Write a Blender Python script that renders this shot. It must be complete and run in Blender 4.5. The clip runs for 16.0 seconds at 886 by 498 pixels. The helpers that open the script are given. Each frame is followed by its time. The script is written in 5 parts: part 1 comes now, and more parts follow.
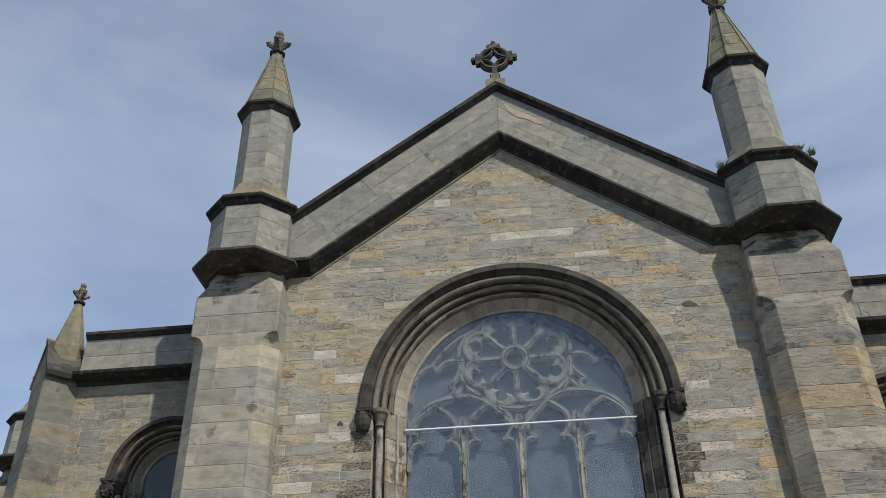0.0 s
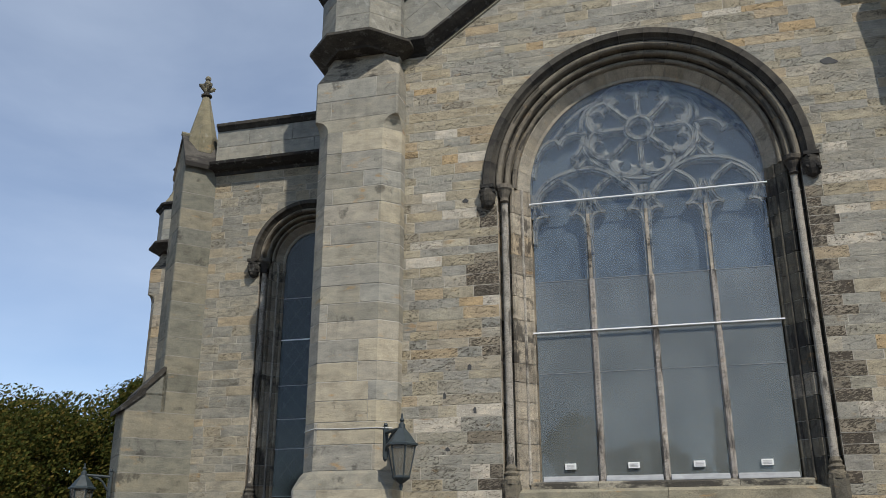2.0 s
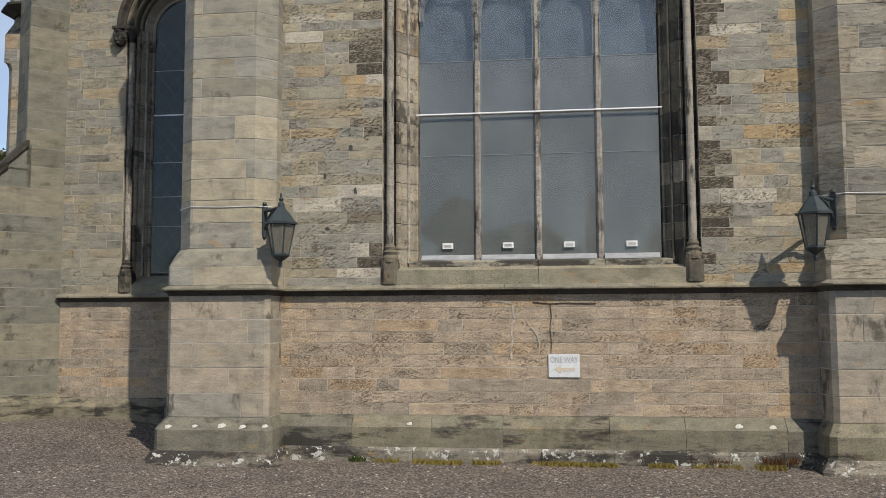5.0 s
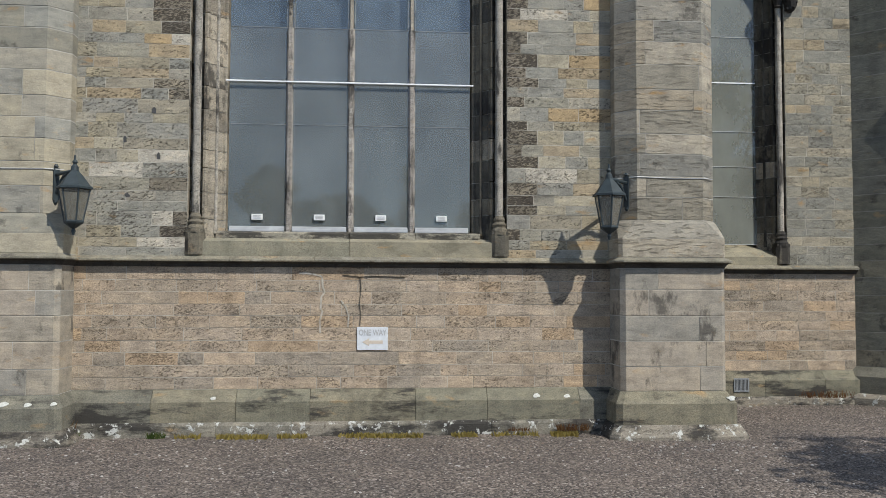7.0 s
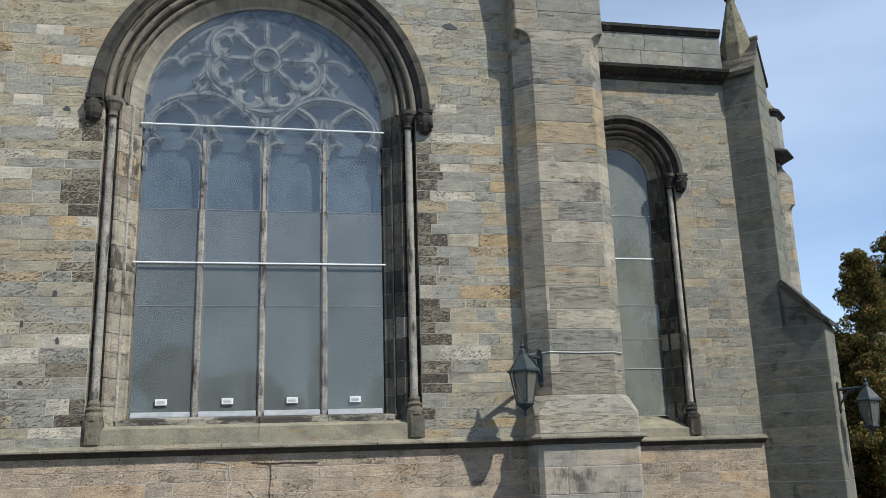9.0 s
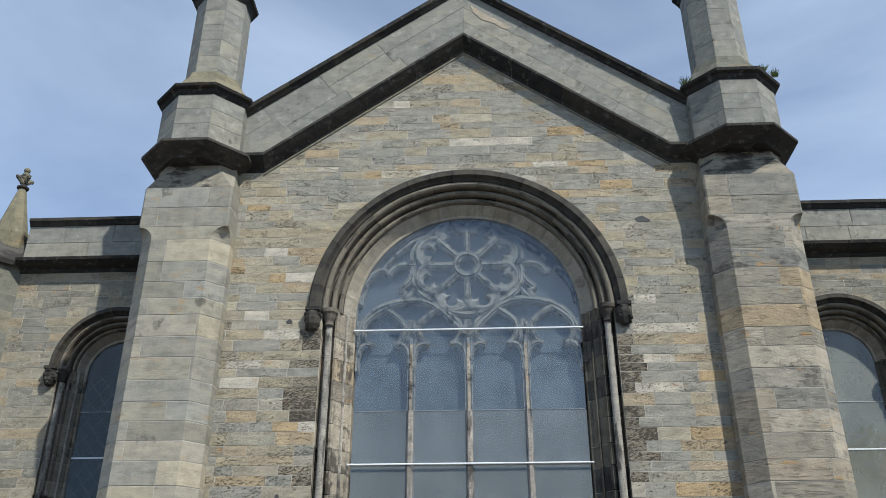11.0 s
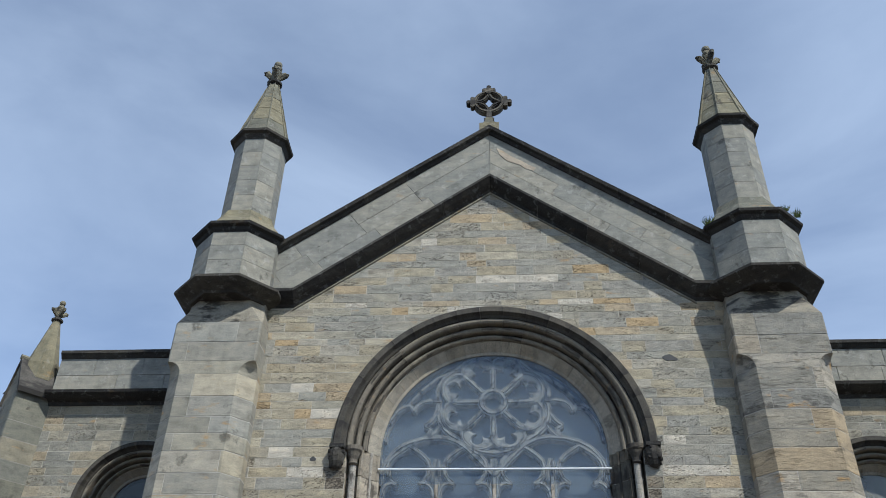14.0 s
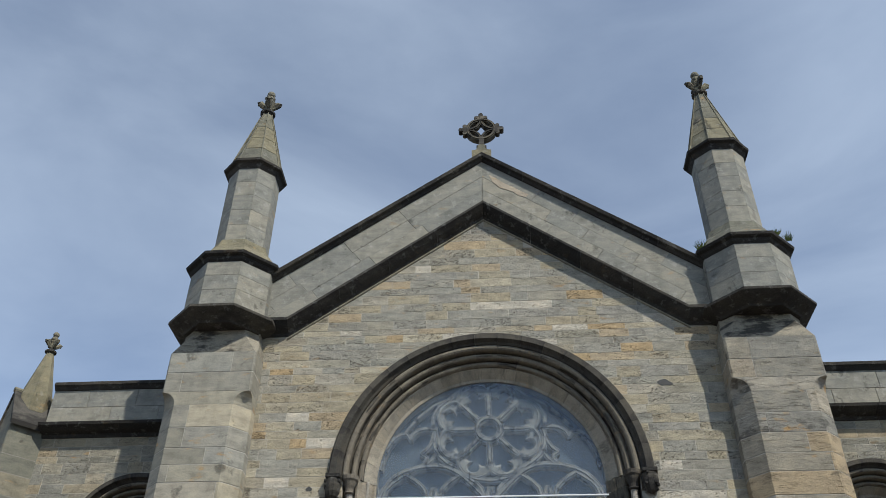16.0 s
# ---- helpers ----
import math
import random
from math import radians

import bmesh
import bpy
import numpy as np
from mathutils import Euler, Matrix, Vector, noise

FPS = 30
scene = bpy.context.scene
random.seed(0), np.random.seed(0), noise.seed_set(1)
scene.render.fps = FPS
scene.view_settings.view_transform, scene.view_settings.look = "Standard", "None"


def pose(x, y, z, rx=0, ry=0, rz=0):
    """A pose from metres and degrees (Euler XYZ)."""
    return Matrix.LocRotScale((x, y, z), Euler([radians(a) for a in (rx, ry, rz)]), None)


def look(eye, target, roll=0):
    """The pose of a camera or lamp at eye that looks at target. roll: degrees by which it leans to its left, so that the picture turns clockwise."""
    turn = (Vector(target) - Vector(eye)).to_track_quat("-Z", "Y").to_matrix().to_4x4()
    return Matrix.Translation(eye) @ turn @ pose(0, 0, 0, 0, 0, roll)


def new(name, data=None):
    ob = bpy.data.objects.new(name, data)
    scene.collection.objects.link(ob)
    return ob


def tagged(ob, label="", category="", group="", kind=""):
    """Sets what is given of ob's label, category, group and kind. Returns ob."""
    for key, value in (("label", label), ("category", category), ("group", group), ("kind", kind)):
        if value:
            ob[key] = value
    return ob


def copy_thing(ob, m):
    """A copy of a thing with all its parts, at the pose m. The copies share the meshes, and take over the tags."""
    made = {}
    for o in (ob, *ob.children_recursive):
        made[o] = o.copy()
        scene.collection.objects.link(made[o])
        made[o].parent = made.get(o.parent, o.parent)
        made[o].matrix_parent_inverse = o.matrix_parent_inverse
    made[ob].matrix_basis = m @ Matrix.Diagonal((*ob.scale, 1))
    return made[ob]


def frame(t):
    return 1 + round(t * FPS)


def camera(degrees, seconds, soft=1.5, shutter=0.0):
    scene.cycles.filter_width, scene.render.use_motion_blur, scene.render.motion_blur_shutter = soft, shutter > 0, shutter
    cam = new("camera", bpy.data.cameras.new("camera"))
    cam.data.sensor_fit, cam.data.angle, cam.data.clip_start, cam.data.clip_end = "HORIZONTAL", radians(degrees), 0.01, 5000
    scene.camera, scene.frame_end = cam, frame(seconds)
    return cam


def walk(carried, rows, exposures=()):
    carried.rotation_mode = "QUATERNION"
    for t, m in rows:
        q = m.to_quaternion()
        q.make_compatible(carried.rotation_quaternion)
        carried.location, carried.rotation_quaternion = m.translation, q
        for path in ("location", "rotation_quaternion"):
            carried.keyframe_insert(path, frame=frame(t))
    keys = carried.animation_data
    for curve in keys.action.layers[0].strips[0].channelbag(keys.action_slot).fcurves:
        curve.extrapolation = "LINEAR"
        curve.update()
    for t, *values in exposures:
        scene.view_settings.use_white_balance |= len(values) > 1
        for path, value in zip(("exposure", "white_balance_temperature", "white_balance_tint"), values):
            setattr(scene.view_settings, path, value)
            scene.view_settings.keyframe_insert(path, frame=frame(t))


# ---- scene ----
cam = camera(54.03, 16.0, 0.75)
PATH = [
    (0, (0.242, -13.635, 2.069), (0.066, -11.978, 3.176), -1.13),
    (0.5, (0.226, -13.634, 2.069), (-0.124, -11.937, 3.067), -0.92),
    (1, (0.218, -13.628, 2.083), (-0.210, -11.891, 2.976), -1.02),
    (1.5, (0.200, -13.633, 2.062), (-0.259, -11.850, 2.842), -0.81),
    (2, (0.166, -13.654, 2.049), (-0.315, -11.826, 2.703), -0.05),
    (2.5, (0.162, -13.644, 2.032), (-0.337, -11.781, 2.562), 0.13),
    (3, (0.176, -13.621, 2.029), (-0.337, -11.728, 2.424), -0.07),
    (3.2, (0.200, -13.619, 2.031), (-0.315, -11.719, 2.383), -0.17),
    (5.3, (0.222, -13.481, 2.079), (0.080, -11.492, 2.231), -0.24),
    (5.5, (0.255, -13.471, 2.091), (0.195, -11.477, 2.234), -0.29),
    (6, (0.167, -13.472, 2.068), (0.267, -11.479, 2.200), -0.34),
    (6.5, (0.251, -13.5351, 2.081), (0.390, -11.469, 2.193), 0.27),
    (7, (0.274, -13.474, 2.095), (0.448, -11.484, 2.195), 0.19),
    (7.5, (0.285, -13.459, 2.084), (0.566, -11.483, 2.204), 0.02),
    (8, (0.184, -13.456, 2.076), (0.518, -11.492, 2.243), 0.26),
    (8.5, (0.186, -13.414, 2.136), (0.551, -11.467, 2.411), -0.51),
    (9, (0.200, -13.399, 2.185), (0.578, -11.497, 2.674), -1.86),
    (9.5, (0.237, -13.437, 2.168), (0.591, -11.560, 2.759), -2.79),
    (10, (0.185, -13.453, 2.146), (0.435, -11.604, 2.868), -3.22),
    (10.2, (0.189, -13.476, 2.134), (0.344, -11.635, 2.898), -2.65),
    (12.3, (0.204, -13.601, 2.057), (0.053, -11.944, 3.164), 1.25),
    (12.5, (0.203, -13.637, 2.062), (0.053, -11.989, 3.182), 1.31),
    (13, (0.209, -13.656, 2.068), (0.066, -12.022, 3.210), 1.10),
    (13.5, (0.220, -13.662, 2.074), (0.074, -12.040, 3.232), 1.27),
    (14, (0.223, -13.662, 2.088), (0.087, -12.053, 3.266), 1.60),
    (14.5, (0.227, -13.677, 2.090), (0.102, -12.088, 3.295), 1.34),
    (15, (0.235, -13.699, 2.094), (0.110, -12.119, 3.310), 1.61),
    (15.5, (0.234, -13.698, 2.109), (0.114, -12.122, 3.331), 0.95),
    (16, (0.225, -13.726, 2.086), (0.105, -12.152, 3.310), 0.66),
]
EXPOSURES = [(0.0, 0.42, 6500, 10), (3.0, 0.34, 6550, 10), (5.5, 0.50, 6900, 11), (6.0, 0.54, 6450, 9), (7.0, 0.52, 6300, 9), (8.0, 0.50, 6250, 8), (9.5, 0.66, 6150, 7), (10.2, 0.66, 6150, 7), (12.5, 0.60, 6080, 8), (14.5, 0.56, 5950, 8), (15.5, 0.50, 5950, 8), (16.0, 0.45, 6380, 8)]
walk(cam, [(t, look(eye, target, roll)) for t, eye, target, roll in PATH], EXPOSURES)

# ---- world, sun, exposure ----
world = bpy.data.worlds.new("sky")
scene.world = world
world.use_nodes = True
wn = world.node_tree
wn.nodes.clear()
SUN = Vector((0.80, -1.0, 1.40)).normalized()


def wnode(kind, **kw):
    n = wn.nodes.new(kind)
    for k, v in kw.items():
        n.inputs[k].default_value = v
    return n


sky = wn.nodes.new("ShaderNodeTexSky")
sky.sky_type = "NISHITA"
sky.sun_disc = False
sky.sun_elevation = math.asin(SUN.z)
sky.sun_rotation = math.atan2(SUN.x, SUN.y)
sky.air_density, sky.dust_density, sky.ozone_density = 0.72, 0.06, 1.4
wt = wn.nodes.new("ShaderNodeTexCoord")
wm = wn.nodes.new("ShaderNodeMapping")
wm.inputs["Scale"].default_value = (1.0, 1.0, 3.2)
wm.inputs["Rotation"].default_value = (0.25, 0.35, 0.3)
wn.links.new(wt.outputs["Generated"], wm.inputs["Vector"])
cl = wnode("ShaderNodeTexNoise", Scale=1.7, Detail=8.0, Roughness=0.52, Distortion=0.35)
wn.links.new(wm.outputs["Vector"], cl.inputs["Vector"])
cr = wn.nodes.new("ShaderNodeMapRange")
cr.inputs["From Min"].default_value, cr.inputs["From Max"].default_value = 0.38, 0.78
cr.inputs["To Min"].default_value, cr.inputs["To Max"].default_value = 0.11, 0.37
bank = wn.nodes.new("ShaderNodeSeparateXYZ")
wn.links.new(wt.outputs["Generated"], bank.inputs[0])
east = wn.nodes.new("ShaderNodeMapRange")
east.interpolation_type = "SMOOTHSTEP"
east.inputs["From Min"].default_value, east.inputs["From Max"].default_value = 0.05, 0.75
east.inputs["To Min"].default_value, east.inputs["To Max"].default_value = 0.0, 0.33
wn.links.new(bank.outputs["X"], east.inputs["Value"])
thick = wn.nodes.new("ShaderNodeMath")
thick.operation = "ADD"
wn.links.new(cl.outputs["Fac"], thick.inputs[0])
high = wn.nodes.new("ShaderNodeMapRange")
high.interpolation_type = "SMOOTHSTEP"
high.inputs["From Min"].default_value, high.inputs["From Max"].default_value = 0.22, 0.45
wn.links.new(bank.outputs["Z"], high.inputs["Value"])
both = wn.nodes.new("ShaderNodeMath")
both.operation = "MULTIPLY"
wn.links.new(east.outputs["Result"], both.inputs[0])
wn.links.new(high.outputs["Result"], both.inputs[1])
haze = wn.nodes.new("ShaderNodeMath")
haze.operation = "MULTIPLY_ADD"
haze.inputs[1].default_value = 0.09
wn.links.new(high.outputs["Result"], haze.inputs[0])
wn.links.new(both.outputs[0], haze.inputs[2])
wn.links.new(haze.outputs[0], thick.inputs[1])
wn.links.new(thick.outputs[0], cr.inputs["Value"])
cmix = wn.nodes.new("ShaderNodeMix")
cmix.data_type = "RGBA"
cmix.inputs["B"].default_value = (6.7, 7.62, 8.85, 1)
wn.links.new(cr.outputs["Result"], cmix.inputs["Factor"])
wn.links.new(sky.outputs["Color"], cmix.inputs["A"])
bg = wnode("ShaderNodeBackground", Strength=0.105)
wn.links.new(cmix.outputs["Result"], bg.inputs["Color"])
wo = wn.nodes.new("ShaderNodeOutputWorld")
wn.links.new(bg.outputs["Background"], wo.inputs["Surface"])
lamp = bpy.data.lights.new("sun", "SUN")
lamp.energy, lamp.angle, lamp.color = 3.2, radians(0.6), (1.0, 0.94, 0.84)
sun = new("sun", lamp)
sun.matrix_world = look((0, 0, 0), -SUN)
sun.location = (20, -40, 70)


# ---- materials ----
def material(name):
    m = bpy.data.materials.new(name)
    m.use_nodes = True
    m.node_tree.nodes.clear()
    return m, m.node_tree.nodes, m.node_tree.links


def ramp(nodes, stops, mode="LINEAR"):
    r = nodes.new("ShaderNodeValToRGB")
    r.color_ramp.interpolation = mode
    while len(r.color_ramp.elements) < len(stops):
        r.color_ramp.elements.new(0.5)
    for e, (p, c) in zip(r.color_ramp.elements, stops):
        e.position = p
        e.color = (*c, 1) if len(c) == 3 else c
    return r


def noise_tex(nodes, links, vec, scale, detail=4.0, rough=0.55, stretch=None):
    t = nodes.new("ShaderNodeTexNoise")
    t.inputs["Scale"].default_value = scale
    t.inputs["Detail"].default_value = detail
    t.inputs["Roughness"].default_value = rough
    if stretch:
        mp = nodes.new("ShaderNodeMapping")
        mp.inputs["Scale"].default_value = stretch
        links.new(vec, mp.inputs["Vector"])
        vec = mp.outputs["Vector"]
    links.new(vec, t.inputs["Vector"])
    return t


def mul(nodes, links, a, b, fac=1.0, mode="MULTIPLY"):
    m = nodes.new("ShaderNodeMix")
    m.data_type, m.blend_type = "RGBA", mode
    if isinstance(fac, float):
        m.inputs["Factor"].default_value = fac
    else:
        links.new(fac, m.inputs["Factor"])
    for sock, v in (("A", a), ("B", b)):
        if isinstance(v, tuple):
            m.inputs[sock].default_value = (*v, 1)
        else:
            links.new(v, m.inputs[sock])
    return m.outputs["Result"]


def level(nodes, links, value, lo, hi, out0=0.0, out1=1.0):
    r = nodes.new("ShaderNodeMapRange")
    r.inputs["From Min"].default_value, r.inputs["From Max"].default_value = lo, hi
    r.inputs["To Min"].default_value, r.inputs["To Max"].default_value = out0, out1
    links.new(value, r.inputs["Value"])
    return r.outputs["Result"]


def stone(name, palette, pits=0.5, soot=0.3, rough=0.92, bump=0.5, streak=0.35, lichen=0.0, tool=(19, 19, 64), warmth=0.5, runs=(3.0, 3.0, 0.5), crust=(0.7, 0.7, 2.0), whole=True, worn=0.0, uneven=0.06, grainy=1.0, slope=0.32):
    """Weathered sandstone: a colour for each piece, stains, soot, tool marks and pits."""
    m, nodes, links = material(name)
    out = nodes.new("ShaderNodeOutputMaterial")
    bsdf = nodes.new("ShaderNodeBsdfPrincipled")
    links.new(bsdf.outputs["BSDF"], out.inputs["Surface"])
    info, geo, tc = nodes.new("ShaderNodeObjectInfo"), nodes.new("ShaderNodeNewGeometry"), nodes.new("ShaderNodeTexCoord")

    def maths(op, x, y):
        n = nodes.new("ShaderNodeMath")
        n.operation = op
        for k, v in enumerate((x, y)):
            if isinstance(v, (int, float)):
                n.inputs[k].default_value = v
            elif v is not None:
                links.new(v, n.inputs[k])
        return n.outputs[0]

    rnd = maths("FRACT", maths("ADD", info.outputs["Random"], geo.outputs["Random Per Island"]), None)
    rnd2 = maths("FRACT", maths("MULTIPLY", rnd, 37.7), None)
    rnd3 = maths("FRACT", maths("MULTIPLY", rnd, 91.3), None)
    off = nodes.new("ShaderNodeVectorMath")
    off.operation = "MULTIPLY_ADD"
    comb = nodes.new("ShaderNodeCombineXYZ")
    for k in range(3):
        links.new(rnd, comb.inputs[k])
    links.new(comb.outputs[0], off.inputs[0])
    off.inputs[1].default_value = (31.0, 17.0, 23.0)
    links.new(tc.outputs["Object"], off.inputs[2])
    piece = off.outputs[0]
    plain = tc.outputs["Object"] if whole else piece
    n = len(palette)
    pal = ramp(nodes, [(i / n, c) for i, c in enumerate(palette)], "CONSTANT")
    links.new(rnd, pal.inputs[0])
    col = pal.outputs["Color"]
    cloud = noise_tex(nodes, links, piece, 3.2, 6.0, 0.62, (1.0, 1.0, 1.9))
    cc = ramp(nodes, [(0.25, (0.66, 0.65, 0.64)), (0.48, (1, 1, 1)), (0.75, (1.30, 1.26, 1.19))])
    links.new(cloud.outputs["Fac"], cc.inputs[0])
    col = mul(nodes, links, col, cc.outputs["Color"])
    warm = noise_tex(nodes, links, piece, 2.4, 4.0, 0.6, (1.0, 1.0, 2.4))
    col = mul(nodes, links, col, (0.36, 0.225, 0.095), level(nodes, links, warm.outputs["Fac"], 0.63, 0.74, 0.0, warmth), "MIX")
    # bedding lines
    bed = noise_tex(nodes, links, piece, 1.0, 5.0, 0.7, (2.5, 2.5, 20.0))
    bd = ramp(nodes, [(0.32, (0.90, 0.90, 0.90)), (0.5, (1, 1, 1)), (0.68, (1.07, 1.065, 1.055))])
    links.new(bed.outputs["Fac"], bd.inputs[0])
    col = mul(nodes, links, col, bd.outputs["Color"])
    # grain
    grain = noise_tex(nodes, links, plain, 46.0, 4.0, 0.8, (1.0, 1.0, 1.6))
    gr = ramp(nodes, [(0.34, (1 - 0.34 * grainy,) * 3), (0.5, (1.0, 1.0, 1.0)), (0.66, (1 + 0.32 * grainy, 1 + 0.31 * grainy, 1 + 0.28 * grainy))])
    links.new(grain.outputs["Fac"], gr.inputs[0])
    col = mul(nodes, links, col, gr.outputs["Color"])
    # rain streaks over the whole surface
    run = noise_tex(nodes, links, plain, 1.0, 6.0, 0.65, runs)
    col = mul(nodes, links, col, (0.33, 0.33, 0.32), level(nodes, links, run.outputs["Fac"], 0.52, 0.74, 0.0, streak))
    # soot crusts, crisp edged
    black = noise_tex(nodes, links, plain, 1.2, 9.0, 0.68, crust)
    each = maths("MULTIPLY", maths("SUBTRACT", rnd2, 0.5), uneven)
    bl = maths("ADD", black.outputs["Fac"], each)
    col = mul(nodes, links, col, (0.030, 0.028, 0.026), level(nodes, links, bl, 0.63 - 0.28 * soot, 0.69 - 0.24 * soot, 0.0, min(0.88, 0.5 + soot)), "MIX")
    # tool marks and pits, stronger on some pieces than on others
    slant = nodes.new("ShaderNodeMapping")
    slant.inputs["Rotation"].default_value = (0.0, slope, 0.0)
    links.new(piece, slant.inputs["Vector"])
    pit = noise_tex(nodes, links, slant.outputs["Vector"], 1.0, 3.0, 0.6, tool)
    patch = noise_tex(nodes, links, piece, 1.0, 3.0, 0.6, (2.2, 2.2, 4.5))
    lim = maths("ADD", level(nodes, links, rnd3, 0.0, 1.0, 0.26 + worn, 0.37 + worn), level(nodes, links, patch.outputs["Fac"], 0.35, 0.68, 0.0, 0.13))
    depth = maths("SUBTRACT", pit.outputs["Fac"], lim)
    pitf = level(nodes, links, depth, -0.025, 0.012)
    col = mul(nodes, links, (0.055, 0.046, 0.037), col, level(nodes, links, depth, -0.018, 0.008, 1.0 - 0.85 * pits, 1.0), "MIX")
    if lichen:
        li = noise_tex(nodes, links, plain, 6.0, 7.0, 0.7)
        col = mul(nodes, links, col, (0.55, 0.55, 0.51), level(nodes, links, li.outputs["Fac"], 0.57, 0.61, 0.0, lichen), "MIX")
    links.new(col, bsdf.inputs["Base Color"])
    bsdf.inputs["Roughness"].default_value = rough
    bsdf.inputs["Specular IOR Level"].default_value = 0.25
    h = maths("ADD", maths("MULTIPLY", pitf, 0.5 + 1.6 * pits), maths("MULTIPLY", grain.outputs["Fac"], 0.8))
    h = maths("ADD", h, maths("MULTIPLY", cloud.outputs["Fac"], 2.0))
    bp = nodes.new("ShaderNodeBump")
    bp.inputs["Strength"].default_value = bump
    bp.inputs["Distance"].default_value = 0.014
    links.new(h, bp.inputs["Height"])
    links.new(bp.outputs["Normal"], bsdf.inputs["Normal"])
    return m


def paint(name, color, rough=0.5, metal=0.0, vary=0.15, scale=9.0, bump=0.0):
    m, nodes, links = material(name)
    out = nodes.new("ShaderNodeOutputMaterial")
    bsdf = nodes.new("ShaderNodeBsdfPrincipled")
    links.new(bsdf.outputs["BSDF"], out.inputs["Surface"])
    tc = nodes.new("ShaderNodeTexCoord")
    t = noise_tex(nodes, links, tc.outputs["Object"], scale, 5.0, 0.6)
    r = ramp(nodes, [(0.25, tuple(c * (1 - vary) for c in color)), (0.75, tuple(min(1, c * (1 + vary)) for c in color))])
    links.new(t.outputs["Fac"], r.inputs[0])
    links.new(r.outputs["Color"], bsdf.inputs["Base Color"])
    bsdf.inputs["Roughness"].default_value, bsdf.inputs["Metallic"].default_value = rough, metal
    if bump:
        b = nodes.new("ShaderNodeBump")
        b.inputs["Strength"].default_value, b.inputs["Distance"].default_value = bump, 0.01
        links.new(t.outputs["Fac"], b.inputs["Height"])
        links.new(b.outputs["Normal"], bsdf.inputs["Normal"])
    return m


GREY = [(0.286, 0.267, 0.212), (0.247, 0.235, 0.197), (0.332, 0.298, 0.223), (0.262, 0.251, 0.214), (0.365, 0.327, 0.247), (0.227, 0.215, 0.175), (0.306, 0.282, 0.228), (0.265, 0.259, 0.226)]
# GREY dimmed for the corner buttresses; the right one's shade sits in this colour
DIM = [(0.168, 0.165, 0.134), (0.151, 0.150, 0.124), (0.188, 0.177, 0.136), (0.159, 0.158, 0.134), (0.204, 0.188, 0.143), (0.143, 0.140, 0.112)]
BUFF = [(0.321, 0.285, 0.208), (0.276, 0.267, 0.229), (0.335, 0.292, 0.207), (0.288, 0.276, 0.234), (0.293, 0.275, 0.219), (0.323, 0.287, 0.208), (0.355, 0.293, 0.203), (0.284, 0.266, 0.217), (0.267, 0.259, 0.220), (0.348, 0.312, 0.234), (0.279, 0.268, 0.228), (0.321, 0.288, 0.213), (0.267, 0.254, 0.212), (0.385, 0.347, 0.263), (0.453, 0.415, 0.344), (0.359, 0.289, 0.191), (0.270, 0.259, 0.224), (0.300, 0.270, 0.208), (0.281, 0.270, 0.232), (0.381, 0.288, 0.170), (0.272, 0.265, 0.227), (0.334, 0.308, 0.249)]
AISLE = [(0.277, 0.255, 0.199), (0.244, 0.234, 0.197), (0.288, 0.260, 0.197), (0.227, 0.220, 0.188), (0.266, 0.249, 0.199), (0.312, 0.260, 0.178), (0.255, 0.240, 0.194), (0.216, 0.207, 0.171), (0.321, 0.288, 0.220), (0.238, 0.230, 0.194), (0.290, 0.254, 0.184)]
PINK = [(0.382, 0.306, 0.226), (0.345, 0.285, 0.216), (0.399, 0.318, 0.235), (0.350, 0.292, 0.224), (0.382, 0.310, 0.234), (0.331, 0.274, 0.209), (0.402, 0.303, 0.205), (0.395, 0.325, 0.250), (0.318, 0.272, 0.216)]
M_BUTT = stone("buttress_stone", GREY, pits=0.08, soot=0.07, bump=0.4, streak=0.3, tool=(9, 9, 34), warmth=0.75, crust=(1.6, 1.6, 1.6), uneven=0.12, grainy=0.55, slope=0.02)
M_LOWBUTT = stone("pale_stained_buttress_stone", [(0.330, 0.288, 0.232), (0.300, 0.270, 0.224), (0.285, 0.262, 0.222), (0.345, 0.296, 0.232), (0.312, 0.276, 0.220), (0.268, 0.250, 0.214)], pits=0.12, soot=0.15, bump=0.45, streak=0.35, warmth=0.5, crust=(1.7, 1.7, 0.9), uneven=0.12, grainy=0.55, slope=0.02)
M_CORNER = stone("shade_dimmed_buttress_stone", DIM, pits=0.1, soot=0.10, bump=0.4, streak=0.35, tool=(9, 9, 34), warmth=0.4, crust=(1.6, 1.6, 1.6), uneven=0.12, grainy=0.55, slope=0.02)
M_FRIEZE = stone("smooth_grey_ashlar", [(0.224, 0.220, 0.192), (0.206, 0.206, 0.184), (0.238, 0.230, 0.196), (0.215, 0.213, 0.188), (0.252, 0.240, 0.200), (0.198, 0.198, 0.178)], pits=0.04, soot=0.05, bump=0.3, streak=0.3, tool=(9, 9, 34), warmth=0.45, crust=(2.2, 2.2, 2.2), lichen=0.16, uneven=0.10, grainy=0.45, slope=0.02)
M_SPIRE = stone("lichened_spire_stone", [(0.150, 0.145, 0.110), (0.172, 0.160, 0.112), (0.134, 0.132, 0.106), (0.190, 0.172, 0.116)], pits=0.3, soot=0.16, bump=0.5, streak=0.45, warmth=0.6, crust=(2.4, 2.4, 1.6), lichen=0.12, uneven=0.14, grainy=0.8, slope=0.02)
